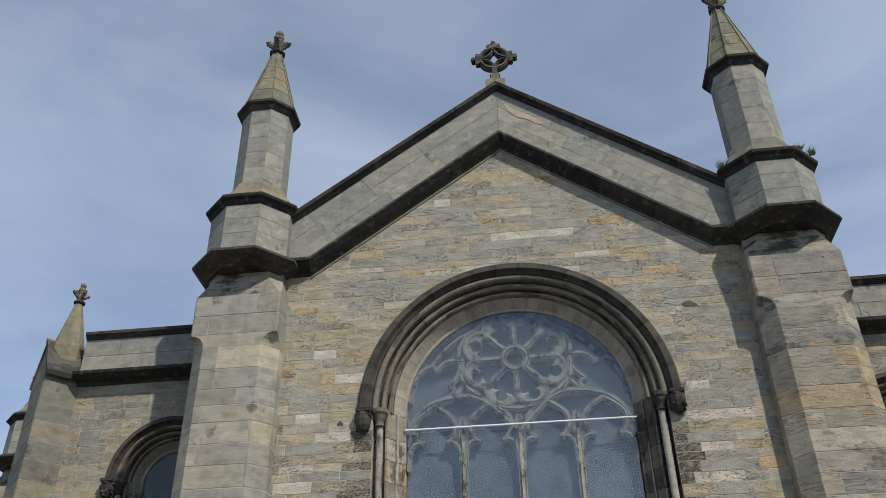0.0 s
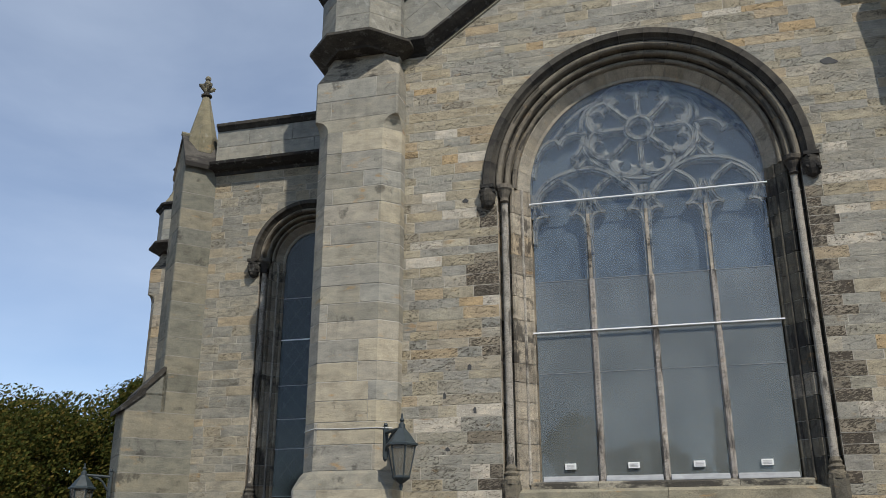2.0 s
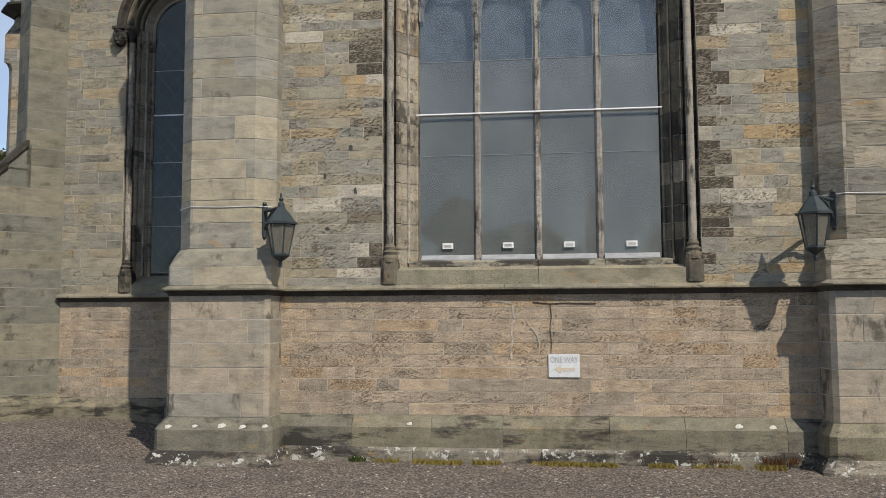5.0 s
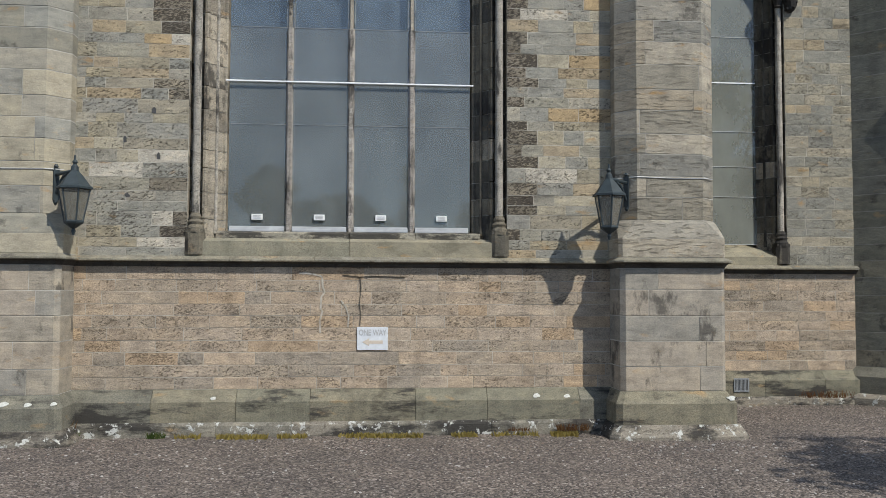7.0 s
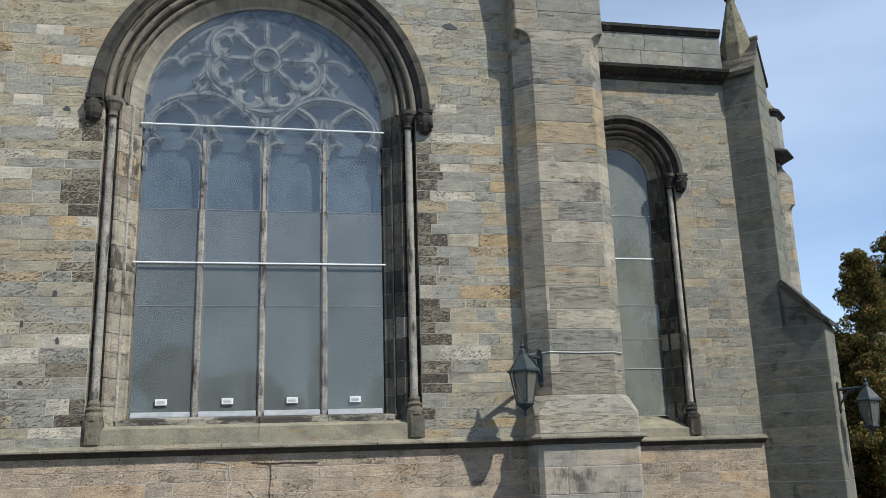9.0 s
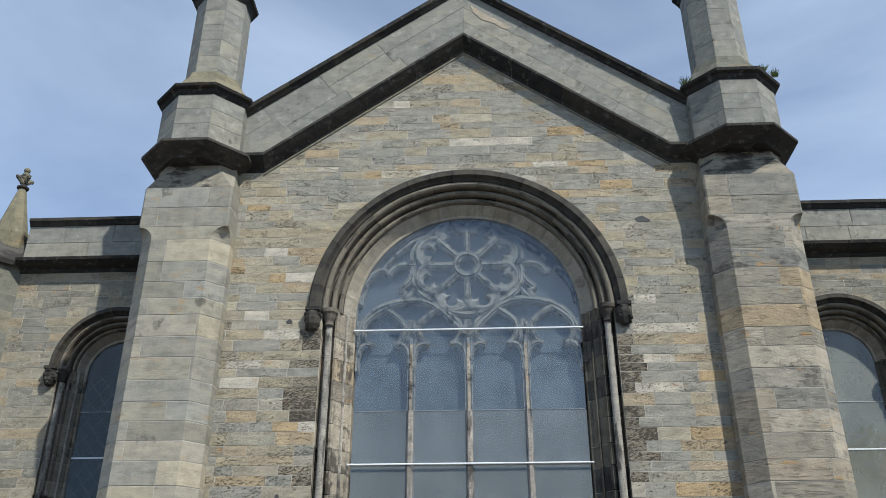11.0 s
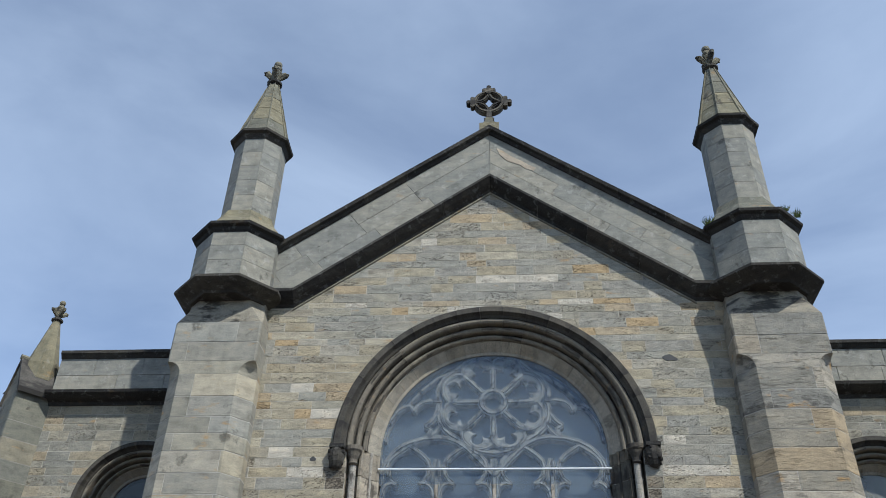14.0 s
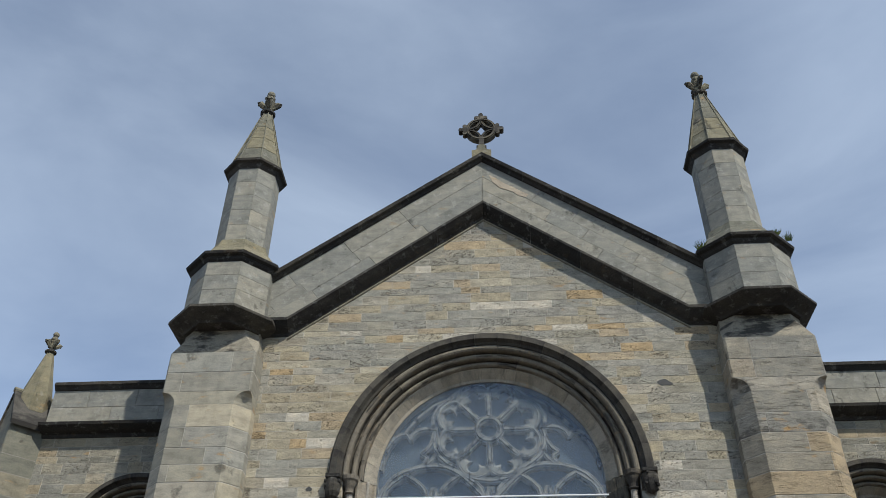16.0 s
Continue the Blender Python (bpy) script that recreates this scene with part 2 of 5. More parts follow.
M_FLAKY = stone("flaking_buttress_stone", [(0.262, 0.240, 0.192), (0.308, 0.268, 0.204), (0.235, 0.222, 0.186), (0.360, 0.322, 0.256), (0.258, 0.234, 0.184), (0.226, 0.217, 0.188), (0.335, 0.268, 0.176), (0.292, 0.270, 0.224)], pits=0.30, soot=0.06, bump=1.0, streak=0.3, tool=(4, 4, 30), warmth=0.9, crust=(1.4, 1.4, 2.2), uneven=0.16, grainy=0.7, slope=0.02)
M_WALL = stone("wall_stone", BUFF, pits=0.75, soot=0.03, bump=1.0, streak=0.18, warmth=0.6, grainy=0.8, worn=-0.01)
M_AISLE = stone("side_wall_stone", AISLE, pits=0.6, soot=0.05, bump=0.9, streak=0.25, warmth=0.7, grainy=0.75, worn=-0.01)
M_LOW = stone("lower_wall_stone", PINK, pits=0.65, soot=0.06, bump=1.0, streak=0.4, warmth=0.35, worn=0.0, tool=(26, 26, 70))
M_SOOT = stone("sooty_stone", [(0.255, 0.225, 0.172), (0.205, 0.180, 0.138), (0.235, 0.205, 0.158), (0.175, 0.155, 0.122)], pits=1.0, soot=0.22, bump=1.0, warmth=0.3, tool=(16, 16, 56), worn=0.11, crust=(2.0, 2.0, 2.5))
# soot on jambs and pedestals; on right jambs the dark also paints in shade
M_SOOTSHADE = stone("soot_and_shade_jamb_stone", [(0.13, 0.118, 0.092), (0.105, 0.097, 0.078), (0.155, 0.138, 0.105), (0.09, 0.084, 0.07)], pits=0.5, soot=0.36, bump=0.7, streak=0.6, warmth=0.4, crust=(2.2, 2.2, 1.2), uneven=0.16)
M_STRING = stone("string_course_stone", [(0.205, 0.19, 0.148), (0.18, 0.168, 0.132), (0.225, 0.205, 0.155)], pits=0.3, soot=0.22, bump=0.6, streak=0.4, warmth=0.5, crust=(1.4, 1.4, 3.0), lichen=0.12)
M_TOP = stone("stained_top_stone", [(0.29, 0.258, 0.20), (0.25, 0.228, 0.182)], pits=0.3, soot=0.46, bump=0.6, streak=0.3, warmth=0.7, crust=(1.0, 1.0, 2.6), uneven=0.05)
M_SILLTOP = stone("blackened_sill_stone", [(0.27, 0.25, 0.20), (0.24, 0.225, 0.18)], pits=0.3, soot=0.62, bump=0.6, streak=0.3, warmth=0.3, crust=(1.4, 1.4, 3.0), uneven=0.05)
M_PLINTH = stone("plinth_stone", [(0.175, 0.165, 0.123), (0.195, 0.178, 0.13), (0.16, 0.153, 0.123)], pits=0.25, soot=0.43, bump=0.6, streak=0.6, warmth=0.5, crust=(0.6, 0.6, 2.6), uneven=0.12)
M_SILL = stone("sill_stone", [(0.235, 0.22, 0.165), (0.25, 0.228, 0.168)], pits=0.3, soot=0.16, bump=0.5, streak=0.4, warmth=0.9, crust=(1.5, 1.5, 2.0))
M_FOOT = stone("footing_stone", [(0.21, 0.195, 0.16), (0.24, 0.215, 0.175)], pits=0.4, soot=0.5, bump=1.0, lichen=0.9)
M_MOULD = stone("dark_moulding_stone", [(0.115, 0.105, 0.086), (0.15, 0.132, 0.105), (0.085, 0.079, 0.07)], pits=0.2, soot=0.62, bump=0.4, warmth=0.2)
M_HOOD = stone("black_hood_stone", [(0.062, 0.057, 0.048), (0.075, 0.068, 0.056), (0.055, 0.051, 0.044)], pits=0.2, soot=0.30, bump=0.5, streak=0.4, warmth=0.15, crust=(1.6, 1.6, 1.6))
M_ARCH = stone("arch_moulding_stone", [(0.178, 0.158, 0.124), (0.165, 0.147, 0.116), (0.188, 0.166, 0.130)], pits=0.1, soot=0.34, bump=0.5, streak=0.5, warmth=0.6, runs=(5.0, 9.0, 0.6), crust=(5.0, 6.0, 0.6), whole=False, uneven=0.05, grainy=0.7)
M_CORN = stone("black_cornice_stone", [(0.036, 0.034, 0.031), (0.050, 0.046, 0.040), (0.030, 0.029, 0.027), (0.062, 0.057, 0.048)], pits=0.3, soot=0.3, bump=0.9, warmth=0.1, lichen=0.10)
M_RING = stone("arch_reveal_stone", [(0.300, 0.272, 0.220), (0.282, 0.257, 0.210), (0.270, 0.242, 0.192), (0.315, 0.285, 0.232)], pits=0.15, soot=0.10, bump=0.3, streak=0.4, warmth=0.75, whole=False, uneven=0.10)
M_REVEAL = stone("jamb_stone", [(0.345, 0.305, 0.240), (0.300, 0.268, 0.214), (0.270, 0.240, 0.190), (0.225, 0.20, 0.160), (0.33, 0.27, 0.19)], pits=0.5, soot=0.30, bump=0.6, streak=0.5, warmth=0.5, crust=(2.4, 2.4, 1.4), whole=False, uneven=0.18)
M_SHAFT = stone("pale_shaft_stone", [(0.35, 0.325, 0.28), (0.32, 0.298, 0.258)], pits=0.5, soot=0.34, bump=0.6, streak=0.6, warmth=0.3, crust=(3.0, 3.0, 0.8), worn=0.05)
M_TRAC = stone("tracery_stone", [(0.28, 0.255, 0.218), (0.32, 0.29, 0.245)], pits=0.4, soot=0.40, bump=0.6, warmth=0.4, tool=(30, 30, 30), crust=(5.0, 5.0, 5.0))
M_MULL = stone("mullion_stone", [(0.36, 0.330, 0.296), (0.32, 0.294, 0.266)], pits=0.5, soot=0.38, bump=0.5, streak=0.8, warmth=0.3, crust=(2.5, 2.5, 0.8), worn=0.06)
M_MORTAR = paint("lime_mortar", (0.36, 0.345, 0.305), 0.95, vary=0.4, scale=4.0, bump=0.4)
M_SEAM = paint("pale_repointing", (0.50, 0.46, 0.39), 0.95, vary=0.35, scale=7.0, bump=0.4)
# joint mortar dimmed along with the corner buttress stone
M_DMORTAR = paint("shade_dimmed_mortar", (0.21, 0.20, 0.172), 0.95, vary=0.4, scale=4.0, bump=0.4)
M_WMORTAR = paint("old_mortar", (0.37, 0.345, 0.29), 0.95, vary=0.5, scale=3.0, bump=0.4)
M_IRON = paint("green_grey_iron_paint", (0.020, 0.031, 0.036), 0.62, vary=0.3, scale=14)
M_BAR = paint("white_metal_strip", (0.78, 0.79, 0.80), 0.35, vary=0.06)
M_SIGN = paint("dirty_white_plate", (0.60, 0.62, 0.64), 0.5, vary=0.12, scale=14)
M_FLASH = paint("lead_flashing", (0.26, 0.27, 0.28), 0.45, vary=0.3, scale=5)
M_WHITE = paint("white_plastic", (0.78, 0.78, 0.76), 0.4, vary=0.05)
M_GREYTXT = paint("faded_grey_print", (0.40, 0.40, 0.40), 0.5, vary=0.1, scale=40)
M_YELLOW = paint("faded_yellow_print", (0.55, 0.47, 0.38), 0.5, vary=0.1, scale=40)
M_JOINT = paint("grey_pane_seal", (0.20, 0.21, 0.215), 0.5)
M_CABLE = paint("grey_cable", (0.42, 0.42, 0.41), 0.5)
M_DARK = paint("vent_dark", (0.05, 0.05, 0.05), 0.8)
M_BARK = paint("bark", (0.07, 0.055, 0.04), 0.9, vary=0.4, bump=0.6)


def glass(name, tint, haze, clear, rough):
    """A weathered protective sheet: part see-through, part dusty, with a mirror gloss on top."""
    m, nodes, links = material(name)
    out = nodes.new("ShaderNodeOutputMaterial")
    tr = nodes.new("ShaderNodeBsdfTransparent")
    tr.inputs["Color"].default_value = (*tint, 1)
    df = nodes.new("ShaderNodeBsdfDiffuse")
    tc = nodes.new("ShaderNodeTexCoord")
    t = noise_tex(nodes, links, tc.outputs["Object"], 1.3, 6.0, 0.6, (1, 1, 0.6))
    r = ramp(nodes, [(0.3, tuple(c * 0.75 for c in haze)), (0.7, tuple(c * 1.25 for c in haze))])
    links.new(t.outputs["Fac"], r.inputs[0])
    links.new(r.outputs["Color"], df.inputs["Color"])
    mx = nodes.new("ShaderNodeMixShader")
    mx.inputs[0].default_value = clear
    links.new(df.outputs[0], mx.inputs[1])
    links.new(tr.outputs[0], mx.inputs[2])
    gl = nodes.new("ShaderNodeBsdfGlossy")
    gl.inputs["Roughness"].default_value = rough
    fz = nodes.new("ShaderNodeFresnel")
    fz.inputs["IOR"].default_value = 1.55
    b = nodes.new("ShaderNodeBump")
    b.inputs["Strength"].default_value, b.inputs["Distance"].default_value = 0.12, 0.02
    t2 = noise_tex(nodes, links, tc.outputs["Object"], 1.1, 2.0, 0.5)
    links.new(t2.outputs["Fac"], b.inputs["Height"])
    links.new(b.outputs["Normal"], gl.inputs["Normal"])
    mx2 = nodes.new("ShaderNodeMixShader")
    links.new(fz.outputs[0], mx2.inputs[0])
    links.new(mx.outputs[0], mx2.inputs[1])
    links.new(gl.outputs[0], mx2.inputs[2])
    links.new(mx2.outputs[0], out.inputs["Surface"])
    return m


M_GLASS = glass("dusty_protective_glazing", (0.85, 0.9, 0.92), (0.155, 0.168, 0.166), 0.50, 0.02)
# haze of these two also paints in the blue sky's reflection, over the dust
M_GLASS_MID = glass("sky_tinted_protective_glazing", (0.85, 0.9, 0.94), (0.185, 0.205, 0.212), 0.58, 0.02)
M_GLASS_HEAD = glass("clearer_sky_tinted_glazing", (0.86, 0.92, 0.97), (0.25, 0.285, 0.31), 0.90, 0.02)
# darkened copy of the side glazing, with the west window's shade in its colour
M_GLASS_SHADED = glass("shaded_protective_glazing", (0.5, 0.55, 0.52), (0.035, 0.042, 0.04), 0.80, 0.04)
M_GLASS_SIDE = glass("grey_green_protective_glazing", (0.85, 0.9, 0.85), (0.20, 0.206, 0.186), 0.38, 0.02)
M_LAMPGLASS = glass("lantern_glass", (0.85, 0.85, 0.8), (0.26, 0.25, 0.21), 0.5, 0.1)
M_LEADED = paint("dark_leaded_glass", (0.088, 0.098, 0.104), 0.25, vary=0.5, scale=2.0)


def gravel_material():
    m, nodes, links = material("gravel")
    out = nodes.new("ShaderNodeOutputMaterial")
    bsdf = nodes.new("ShaderNodeBsdfPrincipled")
    links.new(bsdf.outputs["BSDF"], out.inputs["Surface"])
    tc = nodes.new("ShaderNodeTexCoord")
    v = nodes.new("ShaderNodeTexVoronoi")
    v.inputs["Scale"].default_value = 40.0
    links.new(tc.outputs["Object"], v.inputs["Vector"])
    r = ramp(nodes, [(0.15, (0.034, 0.028, 0.024)), (0.4, (0.099, 0.081, 0.069)), (0.62, (0.168, 0.138, 0.117)), (0.82, (0.255, 0.216, 0.186)), (0.95, (0.46, 0.42, 0.38))])
    links.new(v.outputs["Color"], r.inputs[0])
    big = noise_tex(nodes, links, tc.outputs["Object"], 0.7, 5.0, 0.6)
    rb = ramp(nodes, [(0.3, (0.72, 0.72, 0.72)), (0.7, (1.2, 1.17, 1.12))])
    links.new(big.outputs["Fac"], rb.inputs[0])
    col = mul(nodes, links, r.outputs["Color"], rb.outputs["Color"])
    links.new(col, bsdf.inputs["Base Color"])
    bsdf.inputs["Roughness"].default_value = 0.9
    b = nodes.new("ShaderNodeBump")
    b.inputs["Strength"].default_value, b.inputs["Distance"].default_value = 0.9, 0.03
    b.invert = True
    links.new(v.outputs["Distance"], b.inputs["Height"])
    links.new(b.outputs["Normal"], bsdf.inputs["Normal"])
    return m


def leaf_material(name, stops):
    m, nodes, links = material(name)
    out = nodes.new("ShaderNodeOutputMaterial")
    geo = nodes.new("ShaderNodeNewGeometry")
    r = ramp(nodes, stops)
    links.new(geo.outputs["Random Per Island"], r.inputs[0])
    bsdf = nodes.new("ShaderNodeBsdfPrincipled")
    bsdf.inputs["Roughness"].default_value = 0.8
    bsdf.inputs["Specular IOR Level"].default_value = 0.15
    links.new(r.outputs["Color"], bsdf.inputs["Base Color"])
    tl = nodes.new("ShaderNodeBsdfTranslucent")
    links.new(r.outputs["Color"], tl.inputs["Color"])
    mx = nodes.new("ShaderNodeMixShader")
    mx.inputs[0].default_value = 0.3
    links.new(bsdf.outputs[0], mx.inputs[1])
    links.new(tl.outputs[0], mx.inputs[2])
    links.new(mx.outputs[0], out.inputs["Surface"])
    return m


M_GRAVEL = gravel_material()
M_LEAF = leaf_material("oak_leaves", [(0.0, (0.022, 0.034, 0.006)), (0.45, (0.05, 0.06, 0.011)), (0.8, (0.095, 0.088, 0.018)), (1.0, (0.15, 0.105, 0.024))])
M_CONIFER = leaf_material("conifer_needles", [(0.0, (0.04, 0.055, 0.02)), (0.45, (0.08, 0.085, 0.026)), (0.75, (0.17, 0.115, 0.035)), (1.0, (0.26, 0.16, 0.045))])
M_GRASS = leaf_material("grass_blades", [(0.0, (0.03, 0.05, 0.012)), (0.6, (0.055, 0.08, 0.02)), (1.0, (0.10, 0.105, 0.035))])
M_MOSS = leaf_material("yellow_moss", [(0.0, (0.20, 0.15, 0.04)), (0.6, (0.30, 0.24, 0.07)), (1.0, (0.14, 0.12, 0.04))])
M_BROWN = leaf_material("dry_leaves", [(0.0, (0.06, 0.022, 0.012)), (1.0, (0.13, 0.075, 0.03))])

rng = random.Random(7)


# ---- building helpers ----
def mesh_of(name, bm, mat):
    bmesh.ops.recalc_face_normals(bm, faces=bm.faces)
    me = bpy.data.meshes.new(name)
    bm.to_mesh(me)
    bm.free()
    me.materials.append(mat)
    return me


def part(name, bm, mat, parent, label="", kind=""):
    ob = new(name, mesh_of(name, bm, mat))
    ob.parent = parent
    return tagged(ob, label, "", "", kind)


def solo(name, bm, mat, label, category, kind="", group=""):
    return tagged(new(name, mesh_of(name, bm, mat)), label, category, group, kind)


def thing(name, label, category, kind="", group="", at=(0, 0, 0)):
    ob = new(name)
    ob.empty_display_size = 0.1
    ob.location = at
    return tagged(ob, label, category, group, kind)


def skin(bm, rings, closed_ring=True, caps=True):
    """Join rings of points with quads."""
    vs = [[bm.verts.new(p) for p in ring] for ring in rings]
    n = len(vs[0])
    for a, b in zip(vs, vs[1:]):
        for i in range(n if closed_ring else n - 1):
            j = (i + 1) % n
            bm.faces.new((a[i], a[j], b[j], b[i]))
    if caps and closed_ring:
        bm.faces.new(vs[0][::-1])
        bm.faces.new(vs[-1])
    return vs


def box(bm, x0, x1, y0, y1, z0, z1):
    skin(bm, [[(x0, y0, z), (x1, y0, z), (x1, y1, z), (x0, y1, z)] for z in (z0, z1)])


def prism(bm, poly, z0, z1):
    skin(bm, [[(x, y, z) for x, y in poly] for z in (z0, z1)])


def slab(bm, poly, y0, y1):
    """A prism over a polygon in x and z."""
    skin(bm, [[(x, y, z) for x, z in poly] for y in (y0, y1)])


def block(bm, quad, y, depth=0.05, bev=0.0025):
    """A dressed stone: quad of (x, z) at its face y, with an eased front edge."""
    cx, cz = sum(p[0] for p in quad) / 4, sum(p[1] for p in quad) / 4

    def ins(p, d):
        return (p[0] + math.copysign(min(d, abs(cx - p[0]) * 0.6), cx - p[0]), p[1] + math.copysign(min(d, abs(cz - p[1]) * 0.6), cz - p[1]))

    back = [(x, y + depth, z) for x, z in quad]
    mid = [(x, y + bev, z) for x, z in quad]
    front = [(*ins(p, bev),) for p in quad]
    skin(bm, [back, mid, [(x, y, z) for x, z in front]])


def octagon(a, cx=0.0, cy=0.0):
    """Corners of an octagon with flats to the axes; a is half the width."""
    k = a * math.tan(math.pi / 8)
    return [(cx + x, cy + y) for x, y in ((a, -k), (a, k), (k, a), (-k, a), (-a, k), (-a, -k), (-k, -a), (k, -a))]


def oct_stack(bm, profile, cx=0.0, cy=0.0):
    skin(bm, [[(x, y, z) for x, y in octagon(a, cx, cy)] for a, z in profile])


def ring_lathe(bm, profile, n=16, cx=0.0, cy=0.0):
    skin(bm, [[(cx + r * math.cos(2 * math.pi * i / n), cy + r * math.sin(2 * math.pi * i / n), z) for i in range(n)] for r, z in profile])


def tube(bm, pts, r, n=8):
    pts = [Vector(p) for p in pts]
    rings = []
    for i, p in enumerate(pts):
        d = (pts[min(i + 1, len(pts) - 1)] - pts[max(i - 1, 0)]).normalized()
        u = d.orthogonal().normalized() if abs(d.z) > 0.95 else d.cross(Vector((0, 0, 1))).normalized()
        w = d.cross(u)
        rr = r[i] if isinstance(r, (list, tuple)) else r
        rings.append([p + rr * (math.cos(2 * math.pi * k / n) * u + math.sin(2 * math.pi * k / n) * w) for k in range(n)])
    skin(bm, rings)


def rib(bm, pts, w, y0, y1, ease=0.35, closed=False):
    """A stone bar along points (x, z), w wide, from its front y0 to its back y1, with a chamfered front."""
    n = len(pts)
    rings = []
    for i, (x, z) in enumerate(pts):
        a = pts[(i - 1) % n] if closed else pts[max(i - 1, 0)]
        b = pts[(i + 1) % n] if closed else pts[min(i + 1, n - 1)]
        dx, dz = b[0] - a[0], b[1] - a[1]
        l = math.hypot(dx, dz) or 1
        nx, nz = -dz / l, dx / l
        h, e = w / 2, w / 2 * ease
        yc = y0 + w * 0.4
        rings.append([(x + nx * s, yy, z + nz * s) for s, yy in ((-h, y1), (-h, yc - 0.012), (-h * 0.74, yc - 0.012), (-h * 0.5, yc + 0.012), (-e, y0), (e, y0), (h * 0.5, yc + 0.012), (h * 0.74, yc - 0.012), (h, yc - 0.012), (h, y1))])
    if closed:
        rings.append(rings[0])
    skin(bm, rings, caps=not closed)
    if closed:
        bmesh.ops.remove_doubles(bm, verts=bm.verts, dist=1e-5)


def arc(cx, cz, r, a0, a1, n=24):
    return [(cx + r * math.cos(radians(a0 + (a1 - a0) * i / n)), cz + r * math.sin(radians(a0 + (a1 - a0) * i / n))) for i in range(n + 1)]


# ---- ground ----
def ground_height(x, y):
    side = max(0.0, min(1.0, (abs(x) - 5.2) / 3.5)) * max(0.0, min(1.0, (y + 2.5) / 4.0))
    return -0.06 + (0.30 if x < 0 else 0.05) * side * side * (3 - 2 * side) + 0.012 * math.sin(x * 1.7 + y) * math.sin(y * 2.3 - x)


bm = bmesh.new()
xs = [-900, -300, -120, -60, -30] + [-20 + i * 0.5 for i in range(81)] + [30, 60, 120, 300, 900]
ys = [-900, -300, -120, -60, -35, -22] + [-16 + i * 0.5 for i in range(49)] + [14, 25, 45, 90, 200, 500, 900]
grid = [[bm.verts.new((x, y, ground_height(x, y))) for x in xs] for y in ys]
for j in range(len(ys) - 1):
    for i in range(len(xs) - 1):
        bm.faces.new((grid[j][i], grid[j][i + 1], grid[j + 1][i + 1], grid[j + 1][i]))
ground = solo("ground", bm, M_GRAVEL, "pinkish grey gravel yard in front of the church", "ground", "structure")


# ---- walls ----
HALF, SPRING, R_WALL = 2.46, 8.0, 2.60
STRING_LO, STRING_HI = 2.50, 2.62
GABLE_APEX, GABLE_SLOPE = 13.57, 0.728


def gable_x(z):
    return max(0.0, (GABLE_APEX + 0.35 - z) / GABLE_SLOPE)


def spans(z0, z1, xl, xr, gabled, cx=0.0, half=HALF, spring=SPRING, r_arch=R_WALL, sill=STRING_HI):
    """The stretches of wall between z0 and z1, each ((x at z0, x at z1) left, (...) right)."""
    la = [max(xl, -gable_x(z)) if gabled else xl for z in (z0, z1)]
    ra = [min(xr, gable_x(z)) if gabled else xr for z in (z0, z1)]

    def gap(z):
        if z < sill + 0.001:
            return 0.0
        if z <= spring:
            return half
        return math.sqrt(max(0.0, r_arch ** 2 - (z - spring) ** 2))

    g0, g1 = gap(z0 + 0.002), gap(z1)
    if z0 < spring < z1:
        g0 = half
    if g0 <= 0 and g1 <= 0:
        return [((la[0], la[1]), (ra[0], ra[1]))]
    return [((la[0], la[1]), (cx - g0, cx - g1)), ((cx + g0, cx + g1), (ra[0], ra[1]))]


def build_wall(name, label, y, rows, xl, xr, gabled, mats, lengths, most_parts, depth=0.8, quoins=True, zmax=20.0, **opening):
    """A wall of coursed blocks over a mortar core; the lower blocks are pieces of their own, the higher ones one mesh."""
    wall = thing(name, label, "wall", "structure")
    core, rest = bmesh.new(), bmesh.new()
    made = 0
    half_open = opening.get("half", HALF)
    for z0, z1 in rows:
        for (l0, l1), (r0, r1) in spans(z0, z1, xl, xr, gabled, **opening):
            if r0 - l0 < 0.02 and r1 - l1 < 0.02:
                continue
            slab(core, [(l0, z0), (r0, z0), (r1, z1), (l1, z1)], y - 0.001, y + depth)
            lo, hi = lengths(z0)
            cuts = []
            x = l0 + rng.uniform(0.4, 1.0) * hi * 0.6
            while x < r0 - lo * 0.7:
                cuts.append(x)
                x += rng.uniform(lo, hi)
            edges = [(l0, l1)] + [(c, c) for c in cuts if max(l0, l1) + 0.06 < c < min(r0, r1) - 0.06] + [(r0, r1)]
            for k, ((a0, a1), (b0, b1)) in enumerate(zip(edges, edges[1:])):
                g = rng.uniform(0.0025, 0.0055)
                quad = [(a0 + g, z0 + g), (max(b0 - g, a0 + g + 0.01), z0 + g), (max(b1 - g, a1 + g + 0.01), z1 - g), (a1 + g, z1 - g)]
                mat = mats(z0)
                cx = opening.get("cx", 0.0)
                by_window = quoins and z0 > 2.9 and z0 < SPRING and (abs(abs(b0 - cx) - half_open) < 0.03 or abs(abs(a0 - cx) - half_open) < 0.03)
                if by_window and b0 - a0 < 0.62 and rng.random() < 0.75:
                    mat = M_SOOT
                yy = y + rng.uniform(-0.007, -0.003)
                if made < most_parts:
                    b = bmesh.new()
                    block(b, quad, yy)
                    part("stone_block", b, mat, wall)
                    made += 1
                elif mat is M_SOOT:
                    b = bmesh.new()
                    block(b, quad, yy)
                    part("stone_block", b, mat, wall)
                else:
                    block(rest, quad, yy)
    part("wall_core", core, M_WMORTAR, wall, "recessed lime mortar joints")
    if len(rest.verts):
        part("upper_courses", rest, mats(9.0), wall, "coursed grey and buff sandstone blocks", "stuff")
    else:
        rest.free()
    return wall


